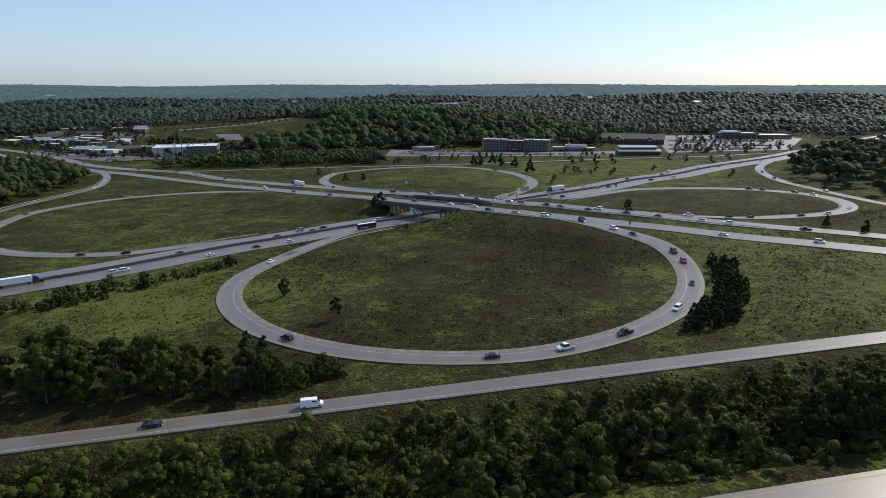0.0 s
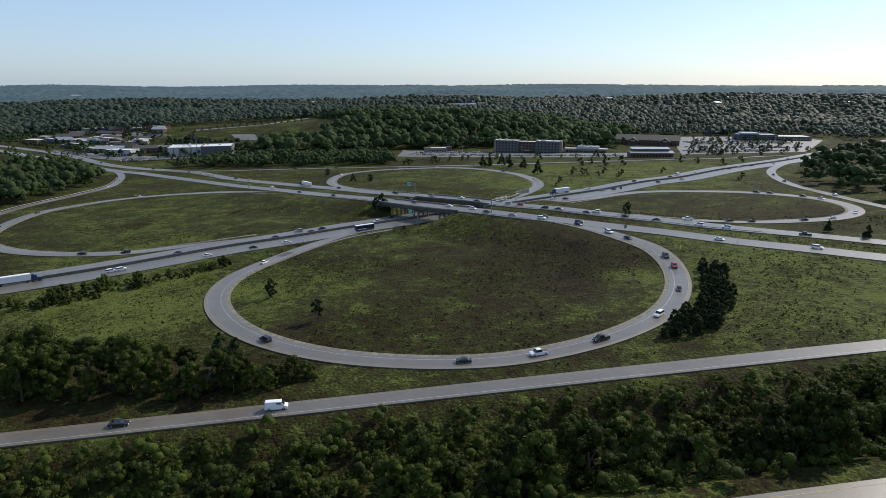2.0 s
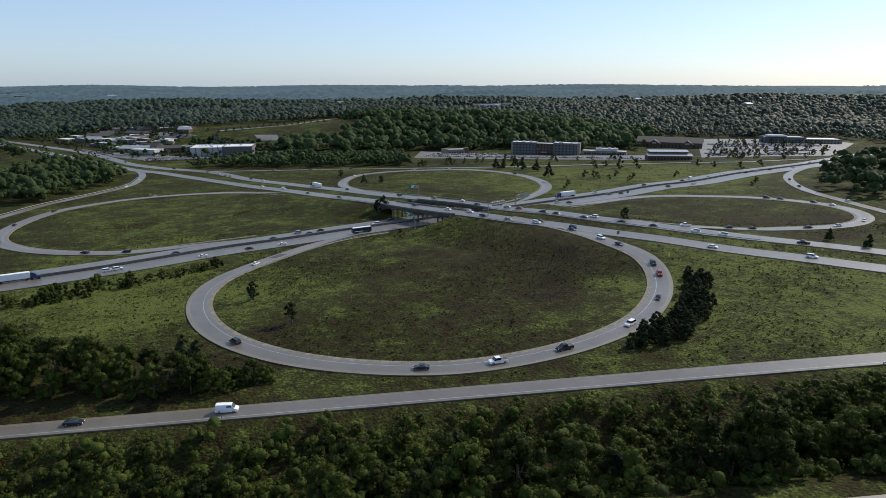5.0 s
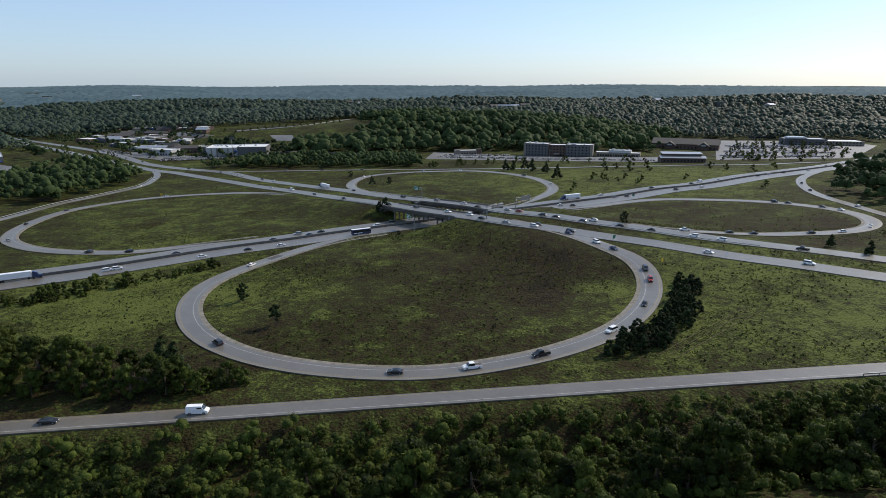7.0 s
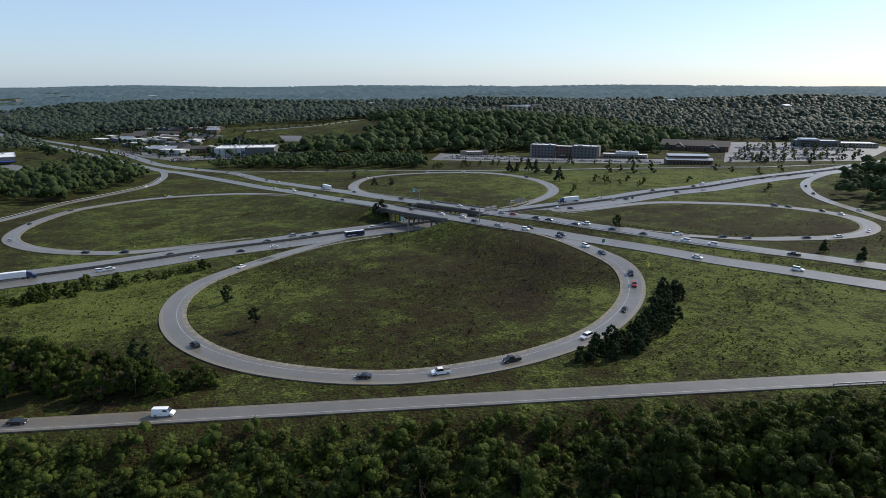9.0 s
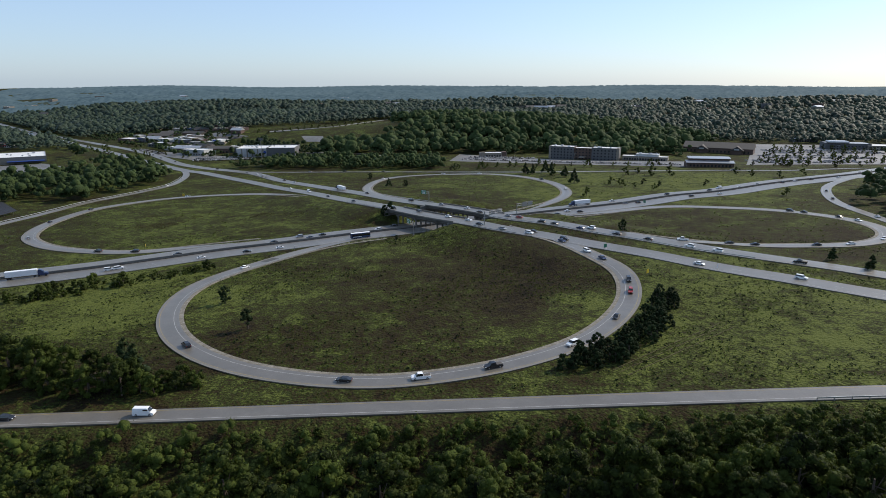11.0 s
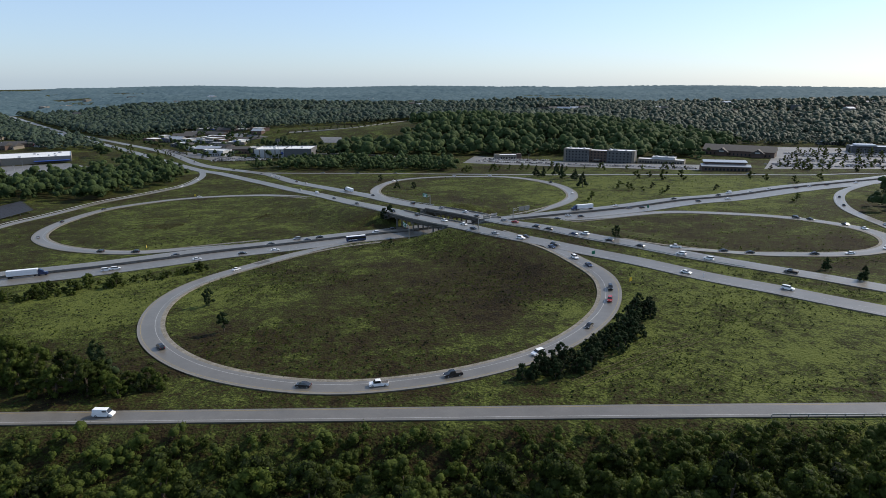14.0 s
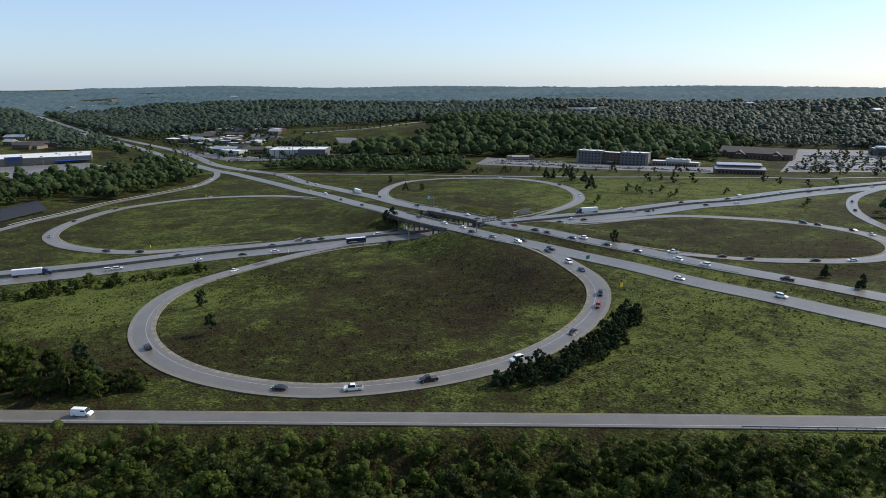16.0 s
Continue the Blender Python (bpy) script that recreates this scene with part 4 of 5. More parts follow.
# where the vehicles are: metres along the road, metres to the left of its line, kind and colour
TRAFFIC = {
    "upper_far": [(2472.0, -2.1, 'ck'), (2512.0, -2.1, 'cg'), (2564.0, 2.1, 'ck'), (2669.0, 2.1, 'ck'), (2729.0, -2.1, 'cg'), (2753.0, -2.1, 'cw'), (2769.0, -2.1, 'sw'), (2781.0, -2.1, 'cw'), (2821.0, 2.1, 'ck'), (2845.0, 2.1, 'cw'), (2937.0, 2.1, 'tw'), (2989.0, 2.1, 'ck'), (3069.0, 2.1, 'sk'), (3105.0, 2.1, 'cg'), (3129.0, 2.1, 'cw'), (3145.0, -2.1, 'ck'), (3165.0, 2.1, 'cg'), (3173.0, 2.1, 'cr'), (3189.0, -2.1, 'sk'), (3197.0, -2.1, 'ck'), (3213.0, -2.1, 'cb'), (3217.0, 2.1, 'sw'), (3233.0, -2.1, 'ck'), (3249.0, -2.1, 'ck'), (3269.0, -2.1, 'sw'), (3281.0, -2.1, 'sw'), (3313.0, -2.1, 'pk')],
    "upper_near": [(2336.0, 2.1, 'ck'), (2372.0, 2.1, 'cw'), (2412.0, 2.1, 'ck'), (2556.0, 2.1, 'cw'), (2868.0, 2.1, 'cw'), (2904.0, 2.1, 'vw'), (2956.0, -2.1, 'ck'), (3008.0, -2.1, 'ck'), (3068.0, -2.1, 'sk'), (3092.0, 2.1, 'ck'), (3120.0, 2.1, 'cw'), (3136.0, 2.1, 'cw'), (3148.0, -2.1, 'ck'), (3164.0, -2.1, 'cg'), (3180.0, -2.1, 'sw'), (3180.0, 2.1, 'ck'), (3200.0, -2.1, 'sk'), (3264.0, -2.1, 'cw'), (3300.0, 2.1, 'sw')],
    "lower": [(385.0, 3.3, 'ck'), (393.0, -13.2, 'cw'), (433.0, 3.3, 'ck'), (449.0, 10.0, 'sg'), (461.0, 6.7, 'ck'), (453.0, 3.3, 'cb'), (493.0, 3.3, 'sw'), (505.0, 10.0, 'ck'), (417.0, -13.2, 'ck'), (433.0, -13.2, 'cw'), (477.0, -13.2, 'uk'), (321.0, -3.3, 'tw'), (353.0, -10.0, 'sw'), (357.0, -10.0, 'sw'), (638.0, 10.0, 'tw'), (666.0, 10.0, 'cw'), (718.0, 6.7, 'ck'), (666.0, -3.3, 'cg'), (674.0, -6.7, 'ck'), (605.0, -13.2, 'ck'), (622.0, -13.2, 'ck'), (617.0, -6.7, 'cw'), (726.0, -10.0, 'ck'), (758.0, 6.7, 'ck'), (774.0, 10.0, 'vw'), (790.0, 3.3, 'cw'), (814.0, 3.3, 'cw'), (838.0, -3.3, 'ck'), (854.0, -3.3, 'cw'), (874.0, -3.3, 'ck'), (906.0, -6.7, 'cw'), (962.0, 3.3, 'cg'), (750.0, -10.0, 'cw')],
    "near_loop": [(41.0, 0.1, 'cb'), (61.0, 0.1, 'sw'), (73.0, 0.1, 'cb'), (101.0, 0.1, 'sk'), (113.0, 0.1, 'sr'), (141.0, 0.1, 'ck'), (170.0, 0.1, 'sw'), (198.0, 0.1, 'pk'), (218.0, 0.1, 'pw'), (238.0, 0.1, 'ck'), (299.0, 0.1, 'sk'), (404.0, 0.1, 'cw')],
    "left_loop": [(352.0, 0.1, 'cw'), (271.0, 0.1, 'ck'), (218.0, 0.1, 'ck'), (161.0, 0.1, 'cg'), (85.0, 0.1, 'sk'), (64.0, 0.1, 'sk')],
    "left_ramp": [(161.0, 0.1, 'cw'), (214.0, 0.1, 'cw')],
    "far_loop": [(194.0, 0.1, 'cw'), (262.0, 0.1, 'cw'), (299.0, 0.1, 'cw'), (387.0, 0.1, 'pk'), (456.0, 0.1, 'cw')],
    "back_ramp": [(157.0, 0.1, 'ck'), (117.0, 0.1, 'cg'), (201.0, 0.1, 'ck'), (556.0, 0.1, 'ck')],
    "right_loop": [(354.0, 0.1, 'pw'), (333.0, 0.1, 'ck'), (321.0, 0.1, 'ck'), (293.0, 0.1, 'ck'), (277.0, 0.1, 'cw'), (253.0, 0.1, 'cw'), (201.0, 0.1, 'cw'), (189.0, 0.1, 'ck'), (169.0, 0.1, 'ck'), (161.0, 0.1, 'sk')],
    "right_ramp": [(190.0, 0.1, 'ck'), (230.0, 0.1, 'ck'), (299.0, 0.1, 'cw')],
    "near_ramp": [(121.0, 0.1, 'ck'), (154.0, 0.1, 'vw')],
}
MODELS = {}
BACKWARDS = ("upper_far", "right_ramp", "back_ramp")
for key, rows in TRAFFIC.items():
    path = PATHS[key]
    s = np.r_[0, np.cumsum(np.linalg.norm(np.diff(path, axis=0), axis=1))]
    nrm = normals_of(path)
    high = upper if key.startswith("upper") else land if key == "lower" else ground
    for at, off, what in rows:
        if what not in MODELS:
            MODELS[what] = semi_truck() if what[0] == "t" else coach() if what[0] == "u" else car(what[0], what[1])
        i = int(np.clip(np.searchsorted(s, at), 1, len(s) - 1))
        d = path[i] - path[i - 1]
        x, y = np.array([np.interp(at, s, path[:, k]) for k in (0, 1)]) + nrm[i] * off
        turn = math.atan2(d[1], d[0]) + (math.pi if key in BACKWARDS or (key == "lower" and off > 0) else 0)
        xm, ym = np.array([np.interp(at, s, path[:, k]) for k in (0, 1)])
        lift = 0.27 if key == "lower" else SECTIONS[key][3]
        zc = float(high(x, y)) + lift
        copy_thing(MODELS[what], Matrix.Translation((x, y, zc)) @ Matrix.Rotation(turn, 4, "Z")).scale = (0.88, 0.88, 0.88)
for t in MODELS.values():
    for o in (*t.children_recursive, t):
        bpy.data.objects.remove(o)

# ---------------------------------------------------------------- roadside steel
POST_STEEL = paint("weathered_post", (0.25, 0.25, 0.24), 0.6, 0.5)
SIGN_GREEN = paint("green_sign_face", (0.02, 0.16, 0.09), 0.5, vary=0.06)
SIGN_WHITE = paint("white_sign_ink", (0.7, 0.7, 0.7), 0.5, vary=0.05)


def guard_rail(path, off, height, lift, lo, hi, label):
    """Steel beam on posts along a road, between two distances along it."""
    s = np.r_[0, np.cumsum(np.linalg.norm(np.diff(path, axis=0), axis=1))]
    run = path[(s >= lo) & (s <= hi)]
    t = thing("guard_rail", Matrix(), label, "guard rail", "guard rails", "structure")
    beam = new("beam", strip_mesh("beam", run, off + 0.06, off - 0.06, height, lift + 0.78, STEEL, 0.32))
    beam.parent = t
    nrm = normals_of(run)
    post = mesh_from("post", [(x, y, z) for z in (-0.6, 0.75) for x, y in ((-0.07, -0.09), (0.07, -0.09), (0.07, 0.09), (-0.07, 0.09))], [(0, 1, 5, 4), (1, 2, 6, 5), (2, 3, 7, 6), (3, 0, 4, 7), (4, 5, 6, 7)], POST_STEEL)
    for i in range(len(run)):
        x, y = run[i] + nrm[i] * off
        p_ = new("post", post)
        p_.matrix_world = Matrix.Translation((x, y, float(height(*run[i])) + lift))
        p_.parent = t


def along(key, x, y):
    path = PATHS[key]
    s = np.r_[0, np.cumsum(np.linalg.norm(np.diff(path, axis=0), axis=1))]
    return float(s[np.argmin(np.hypot(path[:, 0] - x, path[:, 1] - y))])


guard_rail(PATHS["upper_far"], -5.9, upper, 0.3, along("upper_far", 30, 356), along("upper_far", 150, 284), "galvanised guard rail along the grass median")
guard_rail(PATHS["upper_near"], -6.7, upper, 0.3, along("upper_near", -75, 427), along("upper_near", -36, 384), "galvanised guard rail at the bridge approach")
guard_rail(PATHS["upper_near"], -6.7, upper, 0.3, along("upper_near", 26, 331), along("upper_near", 48, 315), "galvanised guard rail beyond the bridge")
guard_rail(PATHS["upper_far"], 6.7, upper, 0.3, along("upper_far", -70, 458), along("upper_far", -20, 402), "galvanised guard rail beside the far carriageway")
guard_rail(PATHS["near_ramp"], -4.0, ground, 0.3, along("near_ramp", 125, 155), along("near_ramp", 215, 173), "galvanised guard rail above the culvert")
guard_rail(PATHS["left_ramp"], -4.2, ground, 0.28, along("left_ramp", -330, 619), along("left_ramp", -302, 340), "long galvanised guard rail below the woods")


def sign_gantry(x, y, z, turn, tall, arm, panels, label, away=False):
    """Pole with a truss arm that carries green panels; the unreadable lettering is plain bars."""
    t = thing("sign_gantry", Matrix.Translation((x, y, z)) @ Matrix.Rotation(turn, 4, "Z"), label, "road sign", "overhead signs")
    part("pole", rod(bmesh.new(), (0, 0, -0.5), (0, 0, tall), 0.26, 0.2, 12), POST_STEEL, t)
    part("footing", rod(bmesh.new(), (0, 0, -0.6), (0, 0, 0.25), 0.55, sides=12), CONCRETE, t)
    bm = bmesh.new()
    for zz in (tall - 0.3, tall - 1.5):
        rod(bm, (0, 0, zz), (arm, 0, zz), 0.1, sides=6)
    n = 6
    for i in range(n):
        rod(bm, (arm * i / n, 0, tall - (0.3 if i % 2 else 1.5)), (arm * (i + 1) / n, 0, tall - (1.5 if i % 2 else 0.3)), 0.05, sides=5)
    part("truss_arm", bm, STEEL, t)
    for x0, x1, face in panels:
        lo, hi = min(x0, x1), max(x0, x1)
        p_ = part("sign_panel", boxes((lo, hi, face * 0.2 - 0.05, face * 0.2 + 0.05, tall - 2.3, tall + 0.3), bevel=0.02), POST_STEEL if away else SIGN_GREEN, t)
        for k in range(0 if away else 3):
            w_ = (hi - lo) * (0.78, 0.6, 0.7)[k] / 2
            c = (lo + hi) / 2
            part("lettering_bar", boxes((c - w_, c + w_, face * 0.26 - 0.006, face * 0.26 + 0.006, tall - 0.35 - 0.85 * k, tall + 0.02 - 0.85 * k)), SIGN_WHITE, p_)
    return t


a_turn, b_turn = math.atan2(A_WAY.y, A_WAY.x), math.atan2(B_WAY.y, B_WAY.x)
sign_gantry(-13, 336, float(ground(-13, 336)), b_turn + math.pi / 2, 7.6, 10.0, [(4.5, 9.5, 1)], "green overhead highway sign on a steel pole by the lower highway")
sign_gantry(27, 329, float(upper(27, 329)), a_turn + math.pi / 2, 7.4, 13.0, [(3.5, 8.0, 1), (8.6, 12.6, 1)], "grey backs of signs on a truss over the nearer bridge approach", True)
sign_gantry(42, 356, float(upper(42, 356)), a_turn + math.pi / 2, 7.2, 12.5, [(4.0, 8.0, -1), (8.4, 12.0, -1)], "grey backs of signs on a truss over the farther carriageway", True)
sign_gantry(-20, 411, float(upper(-20, 411)), a_turn - math.pi * 0.94, 7.2, 7.0, [(2.5, 6.8, 1)], "green sign panel on a steel pole above the far carriageway")


def small_sign(x, y, turn, label, face=None, tall=2.6, size=0.75):
    t = thing("road_sign", Matrix.Translation((x, y, float(ground(x, y)))) @ Matrix.Rotation(turn, 4, "Z"), label, "road sign", "small road signs")
    part("post", rod(bmesh.new(), (0, 0, -0.4), (0, 0, tall), 0.06, sides=6), POST_STEEL, t)
    part("plate", boxes((-size, size, -0.1, -0.06, tall - 1.5, tall + 0.1), bevel=0.02), face or SIGN_GREEN, t)


SIGN_YELLOW = paint("yellow_sign_face", (0.55, 0.4, 0.03), 0.5, vary=0.06)
small_sign(86, 283, a_turn + 1.5, "tall exit sign on posts at the ramp fork", SIGN_GREEN, 3.4, 1.0)
small_sign(-66, 297, b_turn + 1.4, "small white sign where the loop meets the highway", SIGN_WHITE)
small_sign(121, 437, b_turn + 1.6, "exit sign at the fork of the sunlit loop", SIGN_GREEN, 3.2, 1.0)
small_sign(-150, 296, b_turn + 1.5, "small sign at the fork of the dry loop", SIGN_YELLOW)
small_sign(-247, 483, 0.4, "yellow curve sign beside the loop ramp", SIGN_YELLOW, 3.0)
small_sign(100, 250, 0.9, "yellow curve sign outside the near loop", SIGN_YELLOW, 2.4)
small_sign(128, 262, a_turn + 1.5, "slim marker post on the verge", SIGN_WHITE, 2.0, 0.3)


# ---------------------------------------------------------------- buildings and lots beyond the interchange
BRICK_DARK = paint("dark_brick", (0.1, 0.065, 0.05), 0.85, vary=0.2, scale=0.4)
STUCCO = paint("tan_stucco", (0.2, 0.175, 0.14), 0.85, vary=0.1, scale=0.3)
STUCCO_GREY = paint("grey_stucco", (0.1, 0.1, 0.1), 0.85, vary=0.1, scale=0.3)
WALL_WHITE = paint("white_wall_panel", (0.4, 0.4, 0.39), 0.7, vary=0.08, scale=0.2)
ROOF_WHITE = paint("white_roof_membrane", (0.62, 0.62, 0.6), 0.55, vary=0.12, scale=0.15)
ROOF_DARK = paint("dark_shingles", (0.06, 0.055, 0.05), 0.85, vary=0.2, scale=0.5)
ROOF_METAL = paint("pale_metal_roof", (0.4, 0.4, 0.4), 0.35, 0.5, vary=0.1, scale=0.3)
WINDOW = paint("window_glass", (0.02, 0.025, 0.03), 0.1, 0.0, 0.8, 0.02)
BLUE_PANEL = paint("blue_fascia", (0.02, 0.06, 0.25), 0.5, vary=0.05)
RED_PANEL = paint("red_fascia", (0.35, 0.03, 0.02), 0.5, vary=0.05)
LOT = ramp_material("parking_pavement", [(0.07, 0.07, 0.068), (0.13, 0.127, 0.12), (0.22, 0.213, 0.2)], [(0.02, 0.5), (0.3, 0.5)], 0.6, 0.3)


def placed(name, x0, y0, x1, y1, label, category="building", group="buildings beyond the interchange"):
    """A building on a front line from (x0, y0) to (x1, y1) seen from the south; local x runs along it, y goes back."""
    length = math.hypot(x1 - x0, y1 - y0)
    z = min(float(ground(x0, y0)), float(ground(x1, y1))) - 0.3
    return thing(name, Matrix.Translation((x0, y0, z)) @ Matrix.Rotation(math.atan2(y1 - y0, x1 - x0), 4, "Z"), label, category, group), length


def window_grid(t, x0, x1, face_y, z0, floors, storey, pitch, w_, h_, mat=None):
    """Separate windows set a little into a front wall."""
    n = max(1, int((x1 - x0) / pitch))
    me = None
    for f in range(floors):
        for i in range(n):
            cx = x0 + (i + 0.5) * (x1 - x0) / n
            if me is None:
                bm = boxes((-w_ / 2, w_ / 2, -0.06, 0.06, 0, h_))
                first = part("window", bm, mat or WINDOW, t)
                me = first.data
                o = first
            else:
                o = new("window", me)
                o.parent = t
            o.location = (cx, face_y, z0 + f * storey + 1.0)


def flat_block(t, x0, x1, y0, y1, h, wall, roof, cap=0.7):
    part("wall", boxes((x0, x1, y0, y1, 0, h)), wall, t)
    part("roof", boxes((x0 + 0.4, x1 - 0.4, y0 + 0.4, y1 - 0.4, h - 0.2, h + 0.15)), roof, t)
    bm = bmesh.new()
    for r in ((x0 - 0.1, x1 + 0.1, y0 - 0.1, y0 + 0.4), (x0 - 0.1, x1 + 0.1, y1 - 0.4, y1 + 0.1), (x0 - 0.1, x0 + 0.4, y0 + 0.4, y1 - 0.4), (x1 - 0.4, x1 + 0.1, y0 + 0.4, y1 - 0.4)):
        box(bm, *r, h - 0.1, h + cap)
    part("parapet", bm, wall, t)


def roof_units(t, x0, x1, y0, y1, h, n, seed):
    r = random.Random(seed)
    for _ in range(n):
        x, y, s = r.uniform(x0, x1), r.uniform(y0, y1), r.uniform(0.8, 1.6)
        part("roof_unit", boxes((x - s, x + s, y - s, y + s, h, h + 1.5), bevel=0.08), STEEL, t)


def gable(t, x0, x1, y0, y1, z0, rise, mat, over=0.6):
    bm = bmesh.new()
    x0, x1, y0, y1 = x0 - over, x1 + over, y0 - over, y1 + over
    ym = (y0 + y1) / 2
    v = [bm.verts.new(c) for c in ((x0, y0, z0), (x1, y0, z0), (x1, y1, z0), (x0, y1, z0), (x0, ym, z0 + rise), (x1, ym, z0 + rise))]
    for f in ((0, 1, 5, 4), (2, 3, 4, 5), (0, 4, 3), (1, 2, 5), (3, 2, 1, 0)):
        bm.faces.new([v[i] for i in f])
    part("roof", bm, mat, t)


# four-storey hotel, stepped front
t, L = placed("hotel", 50, 807, 133, 790, "four-storey grey hotel with pale parapets and many windows", "hotel")
flat_block(t, 0, L * 0.36, 0, 18, 15.5, STUCCO_GREY, ROOF_WHITE)
flat_block(t, L * 0.36, L * 0.62, 3, 19, 14.2, BRICK_DARK, ROOF_WHITE)
flat_block(t, L * 0.62, L, -1, 18, 15.5, STUCCO_GREY, ROOF_WHITE)
for a_, b_, fy in ((0, L * 0.36, -0.05), (L * 0.36, L * 0.62, 2.95), (L * 0.62, L, -1.05)):
    window_grid(t, a_ + 1, b_ - 1, fy, 0.5, 4, 3.5, 4.0, 1.7, 1.6)
part("end_bay", boxes((L * 0.965, L + 0.25, -1.3, 3.0, 0, 16.4)), STUCCO, t)
part("end_bay", boxes((-0.25, L * 0.03, -0.3, 3.0, 0, 16.2)), STUCCO, t)
part("porch", boxes((L * 0.45, L * 0.53, -8, 3, 4.0, 4.7), bevel=0.1), STUCCO, t)
roof_units(t, 3, L - 3, 4, 14, 15.6, 7, 1)

t, L = placed("restaurant", -36, 812, -4, 822, "low tan stucco restaurant with stepped parapets", "restaurant")
flat_block(t, 0, L, 0, 14, 5.6, STUCCO, ROOF_WHITE)
part("tower", boxes((0.4, 5, -0.5, 5, 0, 7.4), bevel=0.1), STUCCO, t)
part("tower", boxes((L - 6, L - 0.5, -0.6, 6, 0, 7.8), bevel=0.1), BRICK_DARK, t)
window_grid(t, 6, L - 7, -0.05, 0.2, 1, 3, 3.2, 2.0, 2.2)

t, L = placed("store", 137, 795, 188, 783, "low shop building with a bright white roof", "shop")
flat_block(t, 0, L, 0, 16, 5.2, STUCCO, ROOF_WHITE)
flat_block(t, L * 0.3, L * 0.8, 3, 15, 7.8, WALL_WHITE, ROOF_WHITE)
window_grid(t, 2, L - 2, -0.05, 0.2, 1, 3, 3.0, 2.2, 2.4)
roof_units(t, L * 0.35, L * 0.75, 5, 13, 7.9, 4, 2)

t, L = placed("lodge", 194, 697, 240, 697, "dark brown lodge with two tiers of pale metal roof", "building")
part("wall", boxes((0, L, 0, 16, 0, 5.2)), BRICK_DARK, t)
part("upper_wall", boxes((3, L - 3, 6, 15, 5, 9.0)), BRICK_DARK, t)
part("lower_roof", profile_solid([(-1, 5.2), (-1, 5.6), (6.4, 7.4), (6.4, 7.0)], L / 2 + 0.8, L / 2 + 0.8, 0, 10), ROOF_METAL, t)
part("upper_roof", profile_solid([(5, 9.0), (5, 9.4), (15.8, 10.6), (15.8, 9.0)], L / 2 - 2, L / 2 - 2, 0, 12), ROOF_METAL, t)
for o in t.children:
    if o.name.startswith(("lower_roof", "upper_roof")):
        o.matrix_local = Matrix.Translation((L / 2, 0, 0)) @ Matrix.Rotation(math.pi / 2, 4, "Z")
window_grid(t, 2, L - 2, -0.05, 0.3, 1, 3, 3.4, 1.9, 2.2)

t, L = placed("church_hall", 230, 925, 312, 897, "large dark hall with broad shingled roofs and gabled fronts", "building")
part("wall", boxes((0, L, 0, 34, 0, 7.5)), BRICK_DARK, t)
gable(t, 0, L, 0, 34, 7.5, 6.5, ROOF_DARK, 1.0)
for cx in (L * 0.28, L * 0.78):
    bm = boxes((cx - 7, cx + 7, -6, 4, 0, 6.0))
    part("gable_bay", bm, BRICK_DARK, t)
    bm = bmesh.new()
    v = [bm.verts.new(c) for c in ((cx - 8.5, -7.2, 5.6), (cx + 8.5, -7.2, 5.6), (cx + 8.5, 12, 5.6), (cx - 8.5, 12, 5.6), (cx, -7.2, 11.0), (cx, 12, 11.0))]
    for f in ((0, 4, 5, 3), (1, 2, 5, 4), (0, 1, 4), (2, 3, 5), (0, 3, 2, 1)):
        bm.faces.new([v[i] for i in f])
    part("gable_roof", bm, ROOF_DARK, t)
    part("gable_window", boxes((cx - 3, cx + 3, -7.35, -7.2, 6.0, 7.6)), ROOF_METAL, t)
window_grid(t, 3, L - 3, -0.05, 0.5, 1, 3, 4.5, 1.8, 2.6)

t, L = placed("school", 440, 1010, 545, 1000, "long low building with bright sloping metal roofs", "school")
flat_block(t, 0, L * 0.55, 0, 30, 9.0, STUCCO_GREY, ROOF_METAL)
flat_block(t, L * 0.5, L, -6, 26, 7.0, STUCCO, ROOF_WHITE)
part("sloped_roof", boxes((L * 0.03, L * 0.28, -4, 18, 9.4, 12.5), bevel=1.2), ROOF_METAL, t)
window_grid(t, 3, L - 3, -6.05, 0.5, 2, 3.4, 4.5, 2.4, 1.5)

t, L = placed("department_store", -362, 786, -287, 806, "large pale box store with grey panels and a plain dark emblem", "shop")
flat_block(t, 0, L * 0.52, 4, 50, 11.0, WALL_WHITE, ROOF_WHITE, 1.1)
flat_block(t, L * 0.52, L, 0, 46, 12.0, STUCCO_GREY, ROOF_WHITE, 1.1)
part("emblem", rod(bmesh.new(), (L * 0.48, 3.7, 6.5), (L * 0.48, 3.95, 6.5), 2.0, sides=16), BLUE_PANEL, t)
for k in range(5):
    part("pilaster", boxes((L * (0.08 + 0.09 * k), L * (0.1 + 0.09 * k), 3.7, 4.2, 0, 11.4)), STUCCO, t)
roof_units(t, 6, L - 6, 12, 40, 12.1, 9, 3)

t, L = placed("home_store", -672, 640, -590, 716, "long white-roofed store with a plain blue sign board", "shop")
flat_block(t, 0, L, 0, 70, 9.0, STUCCO, ROOF_WHITE, 0.9)
part("entrance_front", boxes((L * 0.12, L * 0.3, -1.5, 0.5, 0, 12.0), bevel=0.1), STUCCO_GREY, t)
part("sign_board", boxes((L * 0.15, L * 0.27, -1.75, -1.5, 7.5, 10.8)), BLUE_PANEL, t)
part("side_canopy", boxes((L * 0.62, L * 0.98, -9, 0, 4.5, 5.0)), BLUE_PANEL, t)
roof_units(t, 6, L - 6, 8, 60, 9.1, 12, 4)

